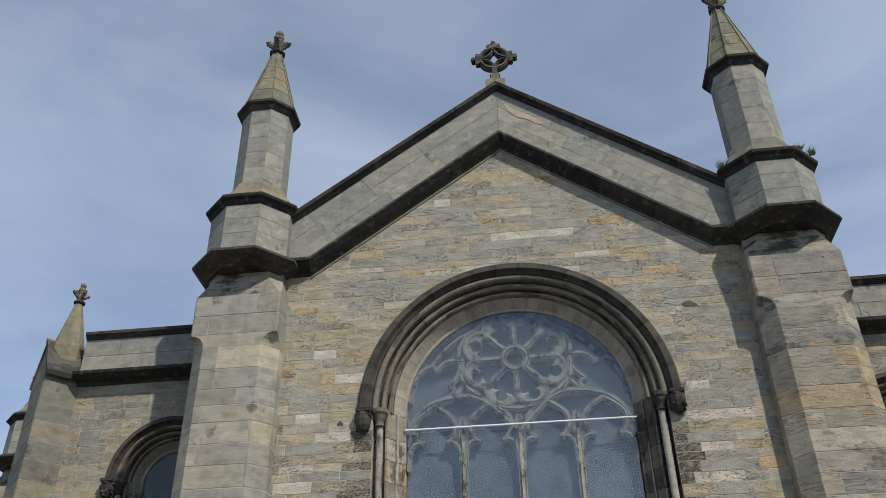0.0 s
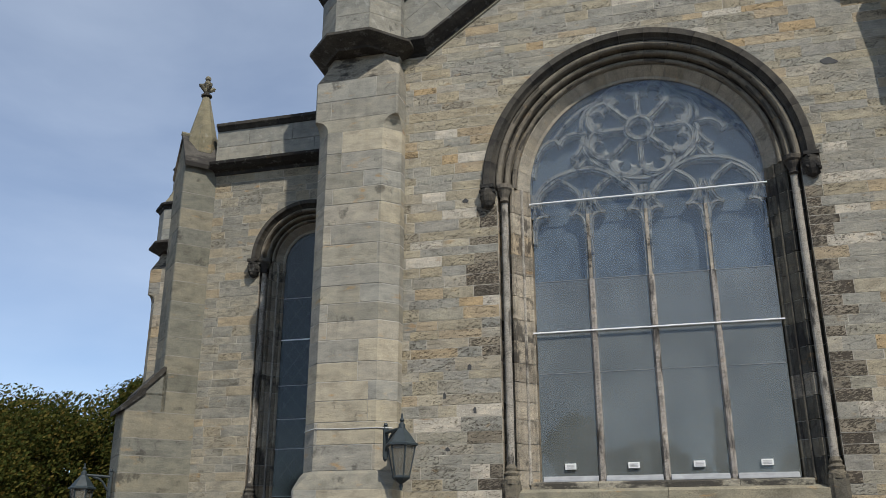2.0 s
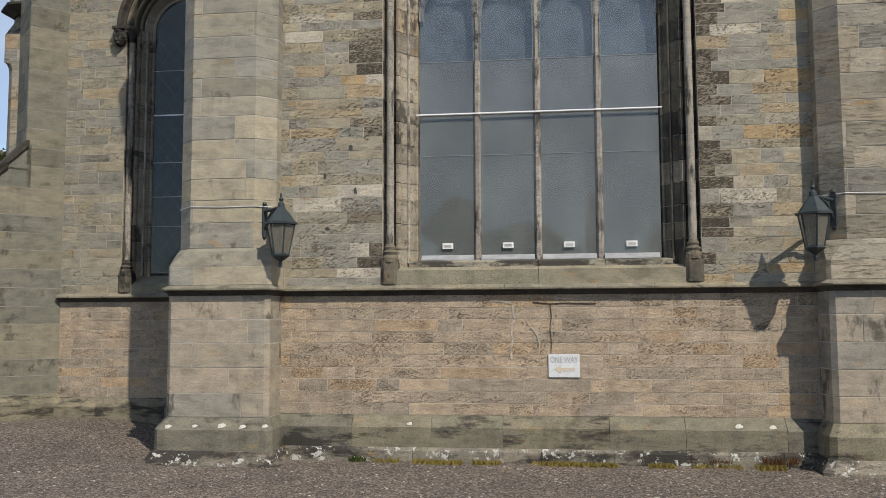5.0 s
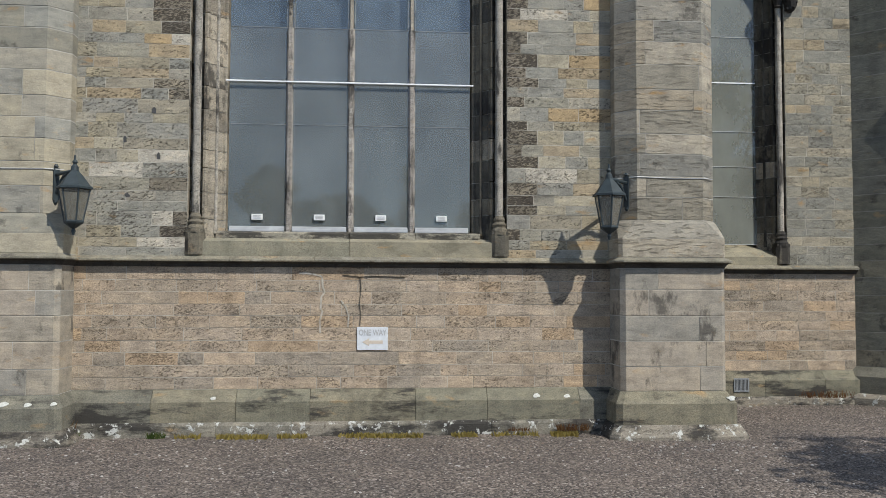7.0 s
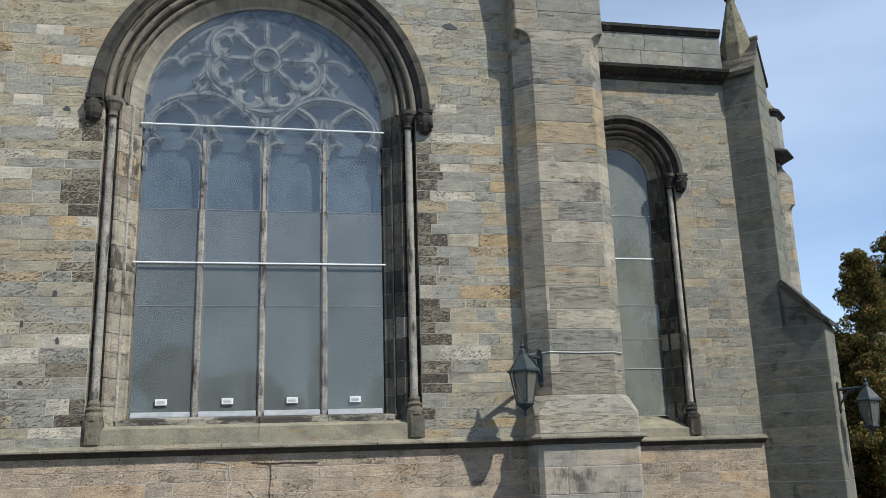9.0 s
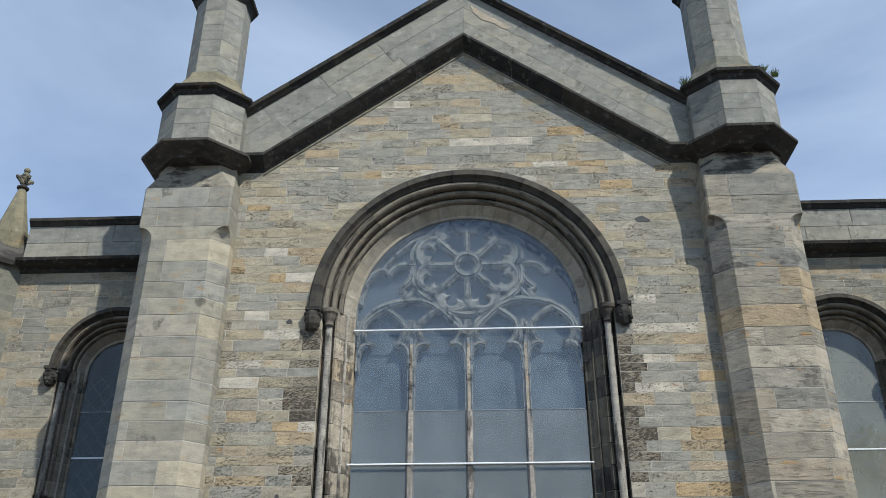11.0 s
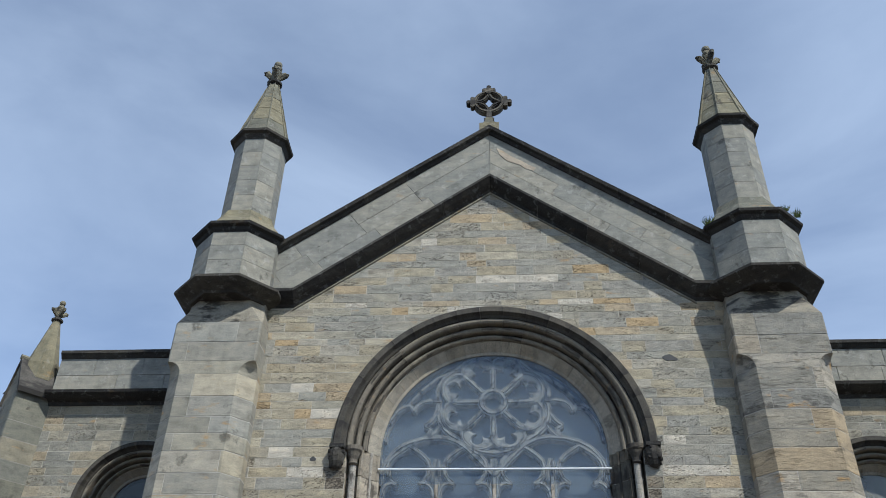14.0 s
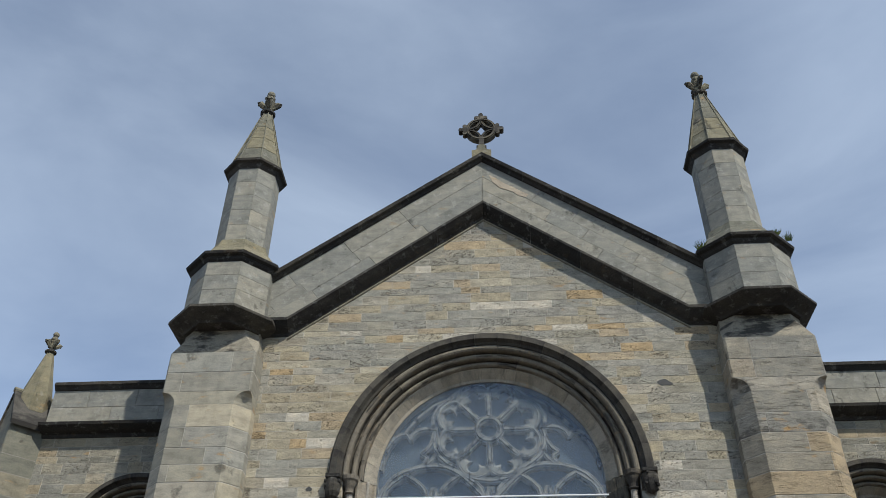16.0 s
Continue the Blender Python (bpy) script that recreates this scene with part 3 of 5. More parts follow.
def course_rows(z0, z1, lo, hi):
    rows, z = [], z0
    while z < z1 - 0.02:
        h = rng.uniform(lo, hi)
        if z1 - z - h < lo * 0.7:
            h = z1 - z
        rows.append((z, min(z1, z + h)))
        z += h
    return rows


SIDE_Y = 2.65

wall_south = build_wall("wall_south", "gabled sandstone church front of coursed blocks", 0.0,
                        course_rows(0.62, STRING_LO, 0.175, 0.205) + course_rows(STRING_HI, SPRING, 0.14, 0.235) + course_rows(SPRING, GABLE_APEX + 0.2, 0.12, 0.22),
                        -4.3, 4.3, True, lambda z: M_LOW if z < 2.5 else M_WALL, lambda z: (0.35, 1.15) if z < 2.5 else (0.3, 0.85), 290)


def moulding(bm, x0, x1, profile):
    """A straight moulding along x; profile of (y, z)."""
    skin(bm, [[(x, y, z) for y, z in profile] for x in (x0, x1)])


def stone_run(name, parent, x0, x1, lo, hi, profile, mat, label=""):
    """A moulding in lengths with fine joints."""
    x = x0
    while x < x1 - 0.01:
        e = min(x1, x + rng.uniform(lo, hi))
        if x1 - e < lo * 0.5:
            e = x1
        b = bmesh.new()
        moulding(b, x + 0.003, e - 0.003, profile)
        part(name, b, mat, parent, label)
        x = e


def string_profile(y):
    return [(y + 0.05, 2.552), (y - 0.12, 2.552), (y - 0.14, 2.56), (y - 0.14, 2.585), (y - 0.02, 2.64), (y + 0.05, 2.64)]


# added dark strip below the string: its cast shadow and soot as black stone
def shade_fillet_profile(y):
    return [(y + 0.05, 2.475), (y - 0.02, 2.475), (y - 0.035, 2.49), (y - 0.045, 2.52), (y - 0.085, 2.552), (y + 0.05, 2.552)]


def plinth_profile(y):
    return [(y + 0.1, 0.14), (y - 0.17, 0.14), (y - 0.17, 0.45), (y - 0.02, 0.62), (y + 0.1, 0.62)]


def foot_profile(y):
    return [(y + 0.1, -0.35), (y - 0.24, -0.35), (y - 0.22, 0.10), (y - 0.19, 0.15), (y + 0.1, 0.15)]


stone_run("string_course", wall_south, -4.2, 4.2, 0.9, 1.5, string_profile(0), M_STRING, "weathered string course")
stone_run("string_fillet", wall_south, -4.2, 4.2, 0.9, 1.5, shade_fillet_profile(0), M_HOOD, "sooty fillet coloured dark for the shadow under the string course")
stone_run("plinth_stone", wall_south, -4.2, 4.2, 0.9, 1.6, plinth_profile(0), M_PLINTH, "chamfered plinth stone with black stains")
stone_run("footing_stone", wall_south, -4.2, 4.2, 0.8, 1.5, foot_profile(0), M_FOOT, "lichened footing stone")

# the inside behind the wall, so that no light leaks through the openings
bm = bmesh.new()
slab(bm, [(-4.3, -0.3), (4.3, -0.3), (4.3, 10.3), (0, 13.5), (-4.3, 10.3)], 0.9, 1.1)
part("inner_lining", bm, M_DARK, wall_south)


# ---- great window: jambs, arch, tracery ----
window = thing("window_1", "large round-arched church window with stone tracery and protective glazing", "window", "structure")


def swept(profile, a0, a1, n, cx, spring):
    """A wedge of arch: profile of (radius, y) swept from a0 to a1 degrees."""
    b = bmesh.new()
    skin(b, [[(cx + r * math.cos(radians(a)), y, spring + r * math.sin(radians(a))) for r, y in profile] for a in [a0 + (a1 - a0) * i / n for i in range(n + 1)]])
    return b


def arch_window(parent, cx, y, half, outer, spring, sill, voussoirs):
    """Jamb shafts, capitals, reveals and moulded arch round an opening; half is the glass's half width, outer the wall's opening."""
    k = (outer - half) / 0.51
    hood = [(outer + 0.25 * k, y + 0.05), (outer + 0.25 * k, y - 0.05), (outer + 0.22 * k, y - 0.11), (outer + 0.11 * k, y - 0.12), (outer + 0.07 * k, y - 0.04), (outer + 0.03 * k, y - 0.01), (outer + 0.03 * k, y + 0.05)]
    def roll(r, yy, rad, n=5):
        return [(r + rad * k * math.cos(radians(t)), y + yy - rad * math.sin(radians(t))) for t in [180.0 * q / n for q in range(n + 1)]]

    order = ([(outer + 0.06 * k, y + 0.06), (outer + 0.03 * k, y + 0.03)] + roll(outer - 0.025 * k, 0.02, 0.05) + [(outer - 0.078 * k, y + 0.14), (outer - 0.10 * k, y + 0.15)] + roll(outer - 0.15 * k, 0.115, 0.045)
             + [(outer - 0.198 * k, y + 0.235), (outer - 0.22 * k, y + 0.245)] + roll(outer - 0.265 * k, 0.20, 0.04) + [(outer - 0.315 * k, y + 0.27), (outer - 0.315 * k, y + 0.33), (outer + 0.06 * k, y + 0.33)])
    reveal = [(outer - 0.29 * k, y + 0.25), (outer - 0.33 * k, y + 0.25), (half + 0.05, y + 0.40), (half, y + 0.41), (half, y + 0.79), (outer - 0.10 * k, y + 0.79)]
    step = 180.0 / voussoirs
    for name, prof, mat, label in (("hood_stone", hood, M_HOOD, "blackened hood mould stone"), ("arch_stone", order, M_ARCH, "moulded arch stone"), ("reveal_stone", reveal, M_RING, "")):
        base = mesh_of(name, swept(prof, -step / 2 + 0.05, step / 2 - 0.05, 6, 0.0, 0.0), mat)
        for i in range(voussoirs):
            ob = new(name, base)
            ob.parent = parent
            ob.matrix_basis = Matrix.Translation((cx, 0, spring)) @ Matrix.Rotation(-radians(step * (i + 0.5)), 4, "Y")
            if i == 0 and label:
                tagged(ob, label)
    for s in (-1, 1):
        zs = [sill - 0.10]
        while zs[-1] < spring - 0.2:
            zs.append(min(spring, zs[-1] + rng.uniform(0.26, 0.42)))
        zs[-1] = spring
        for z0, z1 in zip(zs, zs[1:]):
            b = bmesh.new()
            prism(b, [(cx + s * px, py) for px, py in ((outer + 0.02, y + 0.012), (outer - 0.01, y + 0.012), (outer - 0.01, y + 0.18), (outer - 0.18 * k, y + 0.18), (outer - 0.20 * k, y + 0.12), (outer - 0.24 * k, y + 0.11), (outer - 0.265 * k, y + 0.15),
                                                        (outer - 0.27 * k, y + 0.21), (outer - 0.30 * k, y + 0.23), (half + 0.07 * k, y + 0.37), (half + 0.06 * k, y + 0.40), (half + 0.02, y + 0.40), (half, y + 0.42), (half, y + 0.79), (outer + 0.02, y + 0.79))], z0 + 0.006, z1 - 0.006)
            # left jambs pale as if sunlit, right ones coloured dark for soot and shade
            part("jamb_stone", b, M_REVEAL if s < 0 or rng.random() < 0.2 else M_SOOTSHADE, parent)
        b = bmesh.new()
        prism(b, [(cx + s * px, py) for px, py in ((outer + 0.02, y + 0.016), (outer - 0.006, y + 0.016), (outer - 0.006, y + 0.184), (outer - 0.262 * k, y + 0.185), (outer - 0.266 * k, y + 0.214), (half + 0.064, y + 0.404), (half + 0.004, y + 0.424), (half + 0.004, y + 0.78), (outer + 0.02, y + 0.78))], sill - 0.09, spring - 0.01)
        part("jamb_core", b, M_MORTAR, parent)
        b = bmesh.new()
        ring_lathe(b, [(0.034, sill - 0.02), (0.034, sill + 0.08), (0.026, sill + 0.12), (0.026, spring - 0.12), (0.036, spring - 0.06), (0.036, spring)], 10, cx + s * (half + 0.135 * k), y + 0.30)
        # the right roll has its shade in the colour too
        part("jamb_roll", b, M_SHAFT if s < 0 else M_SOOTSHADE, parent, "slender roll moulding in the jamb")
        sx = cx + s * (outer - 0.115 * k)
        b = bmesh.new()
        ring_lathe(b, [(0.062, sill + 0.28), (0.058, spring - 0.30)], 14, sx, y + 0.06)
        part("jamb_shaft", b, M_SHAFT, parent, "slender round stone shaft")
        b = bmesh.new()
        ring_lathe(b, [(0.066, spring - 0.31), (0.085, spring - 0.29), (0.07, spring - 0.27), (0.075, spring - 0.22), (0.12, spring - 0.10), (0.145, spring - 0.07), (0.15, spring - 0.02), (0.15, spring + 0.0)], 14, sx, y + 0.04)
        part("capital", b, M_MOULD, parent, "blackened bell capital")
        b = bmesh.new()
        ring_lathe(b, [(0.13, sill - 0.02), (0.13, sill + 0.05), (0.10, sill + 0.10), (0.12, sill + 0.14), (0.085, sill + 0.18), (0.095, sill + 0.22), (0.062, sill + 0.28)], 14, sx, y + 0.05)
        part("shaft_base", b, M_SOOTSHADE, parent, "moulded shaft base")
        b = bmesh.new()
        prism(b, [(sx - 0.14, y + 0.16), (sx - 0.14, y - 0.01), (sx - 0.08, y - 0.06), (sx + 0.08, y - 0.06), (sx + 0.14, y - 0.01), (sx + 0.14, y + 0.16)], sill - 0.36, sill - 0.02)
        box(b, sx - 0.13, sx + 0.13, y - 0.04, y + 0.16, sill - 0.02, sill + 0.03)
        part("shaft_pedestal", b, M_SOOTSHADE, parent, "square blackened pedestal")
        # carved stop at the foot of the hood
        hx = cx + s * (outer + 0.15 * k)
        b = bmesh.new()
        box(b, hx - 0.12, hx + 0.12, y - 0.17, y + 0.05, spring - 0.07, spring - 0.01)
        ring_lathe(b, [(0.02, spring - 0.42), (0.08, spring - 0.38), (0.12, spring - 0.30), (0.14, spring - 0.20), (0.13, spring - 0.10), (0.11, spring - 0.06)], 10, hx, y - 0.05)
        for i in range(14):
            a = rng.uniform(0, 6.28)
            zz = spring - rng.uniform(0.10, 0.38)
            rr = 0.125 if zz > spring - 0.3 else 0.09
            bmesh.ops.create_icosphere(b, subdivisions=1, radius=rng.uniform(0.025, 0.045), matrix=Matrix.Translation((hx + rr * math.cos(a), y - 0.05 + rr * math.sin(a), zz)))
        part("label_stop", b, M_CORN, parent, "weathered carved foliage stop")


GLASS_BOT, GLASS_Y = 3.06, 0.45
arch_window(window, 0.0, 0.0, 1.95, HALF, SPRING, 3.02, 19)

# sloping sill in two steps
for name, prof, mat, lab in (("sill_stone", [(0.62, 2.64), (-0.02, 2.64), (-0.02, 2.87), (0.16, 2.925), (0.62, 3.0)], M_SILL, "mossy sloping sill stone"),
                             ("upper_sill", [(0.62, 2.90), (0.16, 2.90), (0.165, 3.005), (0.19, 3.02), (0.40, 3.05), (0.62, 3.07)], M_SILLTOP, "blackened upper sill")):
    e = 2.46 if name == "sill_stone" else 2.06
    x = -e
    while x < e - 0.01:
        nx = min(e, x + e / 2 if name == "upper_sill" else x + e)
        b = bmesh.new()
        moulding(b, x + 0.003, nx - 0.003, prof)
        part(name, b, mat, window, lab)
        x = nx

LIGHT = 1.95 / 2
for mx in (-LIGHT, 0.0, LIGHT):
    b = bmesh.new()
    w = 0.065
    prism(b, [(mx - w, 0.72), (mx - w, 0.46), (mx - 0.025, 0.385), (mx + 0.025, 0.385), (mx + w, 0.46), (mx + w, 0.72)], GLASS_BOT - 0.04, 6.33)
    part("mullion", b, M_MULL, window, "pale weathered stone mullion")


def tracery(name, pts, w, closed=False, y0=0.47, y1=0.65):
    b = bmesh.new()
    rib(b, pts, w, y0, y1, closed=closed)
    part(name, b, M_TRAC, window)


for mx in (-LIGHT, 0.0, LIGHT):
    tracery("mullion_head", [(mx, 6.32), (mx, 6.9), (mx, 7.66)], 0.13, False, 0.446)
HUB = 9.04
tracery("rose_hub", arc(0, HUB, 0.215, 0, 360, 24)[:-1], 0.12, True, 0.445)
tracery("hub_fillet", arc(0, HUB, 0.165, 0, 360, 24)[:-1], 0.05, True, 0.48)
for i in range(8):
    a = radians(90 + 45 * i)
    c, s = math.cos(a), math.sin(a)
    tracery("rose_spoke", [(c * 0.26, HUB + s * 0.26), (c * 0.55, HUB + s * 0.55), (c * 0.80, HUB + s * 0.80)], 0.105, False, 0.45)
    m = radians(112.5 + 45 * i)

    def rot(u, v):
        return (u * math.cos(m) - v * math.sin(m), HUB + u * math.sin(m) + v * math.cos(m))

    # rounded petal head, pierced by a trefoil
    rim = [rot(0.655 + 0.285 * math.cos(radians(t)), 0.30 * math.sin(radians(t))) for t in [-106 + 212 * q / 20 for q in range(21)]]
    foil = []
    for (pc, pv, pr, b0, b1) in ((0.575, -0.115, 0.098, -165, 35), (0.745, 0.0, 0.105, -95, 95), (0.575, 0.115, 0.098, -35, 165)):
        foil += [rot(pc + pr * math.cos(radians(b0 + (b1 - b0) * q / 6)), pv + pr * math.sin(radians(b0 + (b1 - b0) * q / 6))) for q in range(7)]
    b = bmesh.new()
    skin(b, [[(o[0], 0.495, o[1]), ((o[0] + 2 * f[0]) / 3, 0.49, (o[1] + 2 * f[1]) / 3), (f[0], 0.53, f[1]), (f[0], 0.63, f[1]), (o[0], 0.63, o[1])] for o, f in zip(rim, foil)])
    part("petal_plate", b, M_TRAC, window, "trefoil-pierced petal head of the rose")
    tracery("petal_arch", rim, 0.07, False, 0.455)
tracery("rose_foot", [(-0.62, 8.30), (-0.45, 8.19), (-0.24, 8.11), (0.0, 8.075), (0.24, 8.11), (0.45, 8.19), (0.62, 8.30)], 0.10, False, 0.455)
for s in (-1, 1):
    # paired lights under one arch
    tracery("sub_arch", [(s * x, z) for x, z in ((1.93, 7.70), (1.85, 7.91), (1.76, 8.05), (1.63, 8.18), (1.47, 8.27), (1.24, 8.335), (0.95, 8.36), (0.76, 8.33), (0.61, 8.26), (0.47, 8.16), (0.33, 8.02), (0.17, 7.85), (0.02, 7.66))], 0.10, False, 0.45)
    # cusped mouchette beside the rose
    tracery("side_arch", [(s * x, z) for x, z in ((1.91, 8.30), (1.87, 8.54), (1.80, 8.71), (1.70, 8.87), (1.58, 8.96), (1.47, 8.97), (1.40, 8.87))], 0.085, False, 0.455)
    tracery("side_cusp", [(s * x, z) for x, z in ((1.40, 8.86), (1.35, 8.97), (1.25, 9.04), (1.12, 9.065), (0.92, 9.05))], 0.085, False, 0.455)
    tracery("side_rib", [(s * x, z) for x, z in ((0.96, 9.0), (0.99, 8.86), (1.03, 8.76), (1.09, 8.67), (1.20, 8.58))], 0.10, False, 0.455)
    tracery("side_leaf", [(s * x, z) for x, z in ((1.20, 8.58), (1.11, 8.52), (1.12, 8.44), (1.20, 8.35), (1.38, 8.27))], 0.085, False, 0.46)
    tracery("rose_shoulder", [(s * x, z) for x, z in ((0.99, 8.88), (0.96, 8.70), (0.87, 8.53), (0.74, 8.41), (0.56, 8.30))], 0.10, False, 0.45)
    tracery("dagger_stem", [(s * x, z) for x, z in ((0.93, 8.60), (1.0, 8.48), (1.12, 8.36))], 0.075, False, 0.46)
    tracery("top_dagger", [(s * x, z) for x, z in ((0.48, 9.86), (0.70, 9.66), (0.90, 9.50), (1.0, 9.30), (1.0, 9.08))], 0.065)
    tracery("top_rib", [(s * x, z) for x, z in ((0.70, 9.66), (1.0, 9.52), (1.28, 9.28), (1.50, 9.0))], 0.045)
    for k in (0, 1):
        c = s * (LIGHT * (k + 0.5))
        # bulb-shaped light head over two cusped shoulders
        bulb = ((0.20, 7.52), (0.29, 7.60), (0.35, 7.70), (0.365, 7.82), (0.335, 7.93), (0.25, 8.03), (0.13, 8.12))
        tracery("light_arch", [(c - x, z) for x, z in bulb] + [(c, 8.20)] + [(c + x, z) for x, z in bulb[::-1]], 0.09, False, 0.455)
        for q in (-1, 1):
            tracery("light_shoulder", [(c + q * x, z) for x, z in ((0.46, 7.05), (0.45, 7.28), (0.42, 7.43), (0.36, 7.51), (0.28, 7.54), (0.19, 7.51))], 0.085, False, 0.455)
            tracery("light_spandrel", [(c + q * x, z) for x, z in ((0.47, 7.50), (0.42, 7.62), (0.43, 7.80), (0.47, 7.98))], 0.07, False, 0.49)

# glazing: one sheet for each light, one in the head
for k in range(4):
    x0, x1 = -1.95 + k * LIGHT, -1.95 + (k + 1) * LIGHT
    rows_z = [GLASS_BOT, 4.76, 5.44, 6.33, 7.50]
    for z0, z1 in zip(rows_z, rows_z[1:]):
        b = bmesh.new()
        box(b, x0 + 0.03, x1 - 0.03, 0.435, 0.443, z0 + 0.003, z1 - 0.003)
        # three glazings by row step the painted sky reflection from grey to blue
        part("pane", b, M_GLASS if z0 < 5.3 else M_GLASS_MID if z0 < 6 else M_GLASS_HEAD, window, "dusty grey protective sheet, tinted bluer higher up for the sky's reflection").visible_shadow = False
        b = bmesh.new()
        box(b, x0 + 0.05, x1 - 0.05, 0.429, 0.434, z0 - 0.003, z0 + 0.005)
        part("pane_joint", b, M_JOINT, window)
    b = bmesh.new()
    moulding(b, x0 + 0.06, x1 - 0.06, [(0.36, 3.035), (0.352, 3.05), (0.36, 3.075), (0.40, 3.115), (0.434, 3.135), (0.434, 3.035)])
    part("lead_flashing", b, M_FLASH, window, "pale lead flashing at the foot of the sheet")
    b = bmesh.new()
    cx = (x0 + x1) / 2
    box(b, cx - 0.085, cx + 0.085, 0.40, 0.434, 3.235, 3.325)
    vent = part("pane_vent", b, M_WHITE, window, "small white plastic vent")
    b = bmesh.new()
    for q in range(3):
        box(b, cx - 0.06, cx + 0.06, 0.394, 0.399, 3.255 + q * 0.02, 3.263 + q * 0.02)
    part("vent_slot", b, M_CABLE, vent)
bm = bmesh.new()
slab(bm, [(-1.95, 7.505), (1.95, 7.505), (1.95, SPRING)] + arc(0, SPRING, 1.95, 3, 177, 40) + [(-1.95, SPRING)], 0.432, 0.440)
part("pane", bm, M_GLASS_HEAD, window, "dusty arched protective sheet with the sky's reflection tinted in").visible_shadow = False
for z in (5.44, 7.75):
    b = bmesh.new()
    moulding(b, -1.97, 1.97, [(0.37, z - 0.013), (0.362, z - 0.007), (0.362, z + 0.007), (0.37, z + 0.013), (0.384, z + 0.013), (0.384, z - 0.013)])
    part("glazing_bar", b, M_BAR, window, "white metal glazing strip")
bm = bmesh.new()
slab(bm, [(-1.96, 2.9), (1.96, 2.9), (1.96, SPRING)] + arc(0, SPRING, 1.96, 3, 177, 40) + [(-1.96, SPRING)], 0.64, 0.655)
part("leaded_glass", bm, M_LEADED, window, "dark leaded stained glass")


# ---- buttresses ----
def butt_plan(cx, wide, front, back, ch):
    h = wide / 2
    return [(cx - h, back), (cx - h, front + ch), (cx - h + ch, front), (cx + h - ch, front), (cx + h, front + ch), (cx + h, back)]


def split_plan(plan, x, gap):
    """Cut a plan (its back edge first and last) in two at x."""
    def keep(side):
        res = []
        n = len(plan)
        for i in range(n):
            p, q = plan[i], plan[(i + 1) % n]
            ip, iq = (p[0] - x) * side > gap, (q[0] - x) * side > gap
            if ip:
                res.append(p)
            if ip != iq:
                xx = x + side * gap
                t = (xx - p[0]) / (q[0] - p[0])
                res.append((xx, p[1] + t * (q[1] - p[1])))
        return res
    return keep(-1), keep(1)


def stone_courses(parent, plan, z0, z1, lo, hi, mat, name="stone_block", mortar=None):
    core = bmesh.new()
    cx = sum(p[0] for p in plan) / len(plan)
    cy = max(p[1] for p in plan)
    prism(core, [(p[0] + math.copysign(0.001, cx - p[0]), min(p[1] + 0.003, cy)) for p in plan], z0, z1)
    part("core", core, mortar or M_MORTAR, parent, "pale mortar joints")
    xa, xb = min(p[0] for p in plan), max(p[0] for p in plan)
    for i, (a, b) in enumerate(course_rows(z0, z1, lo, hi)):
        f = rng.choice((0.2, 0.26, 0.35, 0.62, 0.74, 0.8))
        pieces = split_plan(plan, xa + (xb - xa) * f, 0.005) if rng.random() < 0.85 else [plan]
        j = rng.uniform(-0.005, -0.001)
        for pc in pieces:
            if len(pc) < 3:
                continue
            m = bmesh.new()
            mx_, my_ = sum(p[0] for p in pc) / len(pc), sum(p[1] for p in pc) / len(pc)
            e = 0.004

            def shrink(pp):
                return [(p[0] + math.copysign(e, mx_ - p[0]), p[1] + (e if p[1] < my_ else 0.0) + j) for p in pp]
            full = [(p[0], p[1] + j) for p in pc]
            skin(m, [[(x, y, z) for x, y in r] for r, z in ((shrink(pc), a + 0.005), (full, a + 0.005 + e), (full, b - 0.005 - e), (shrink(pc), b - 0.005))])
            part(name, m, mat, parent)


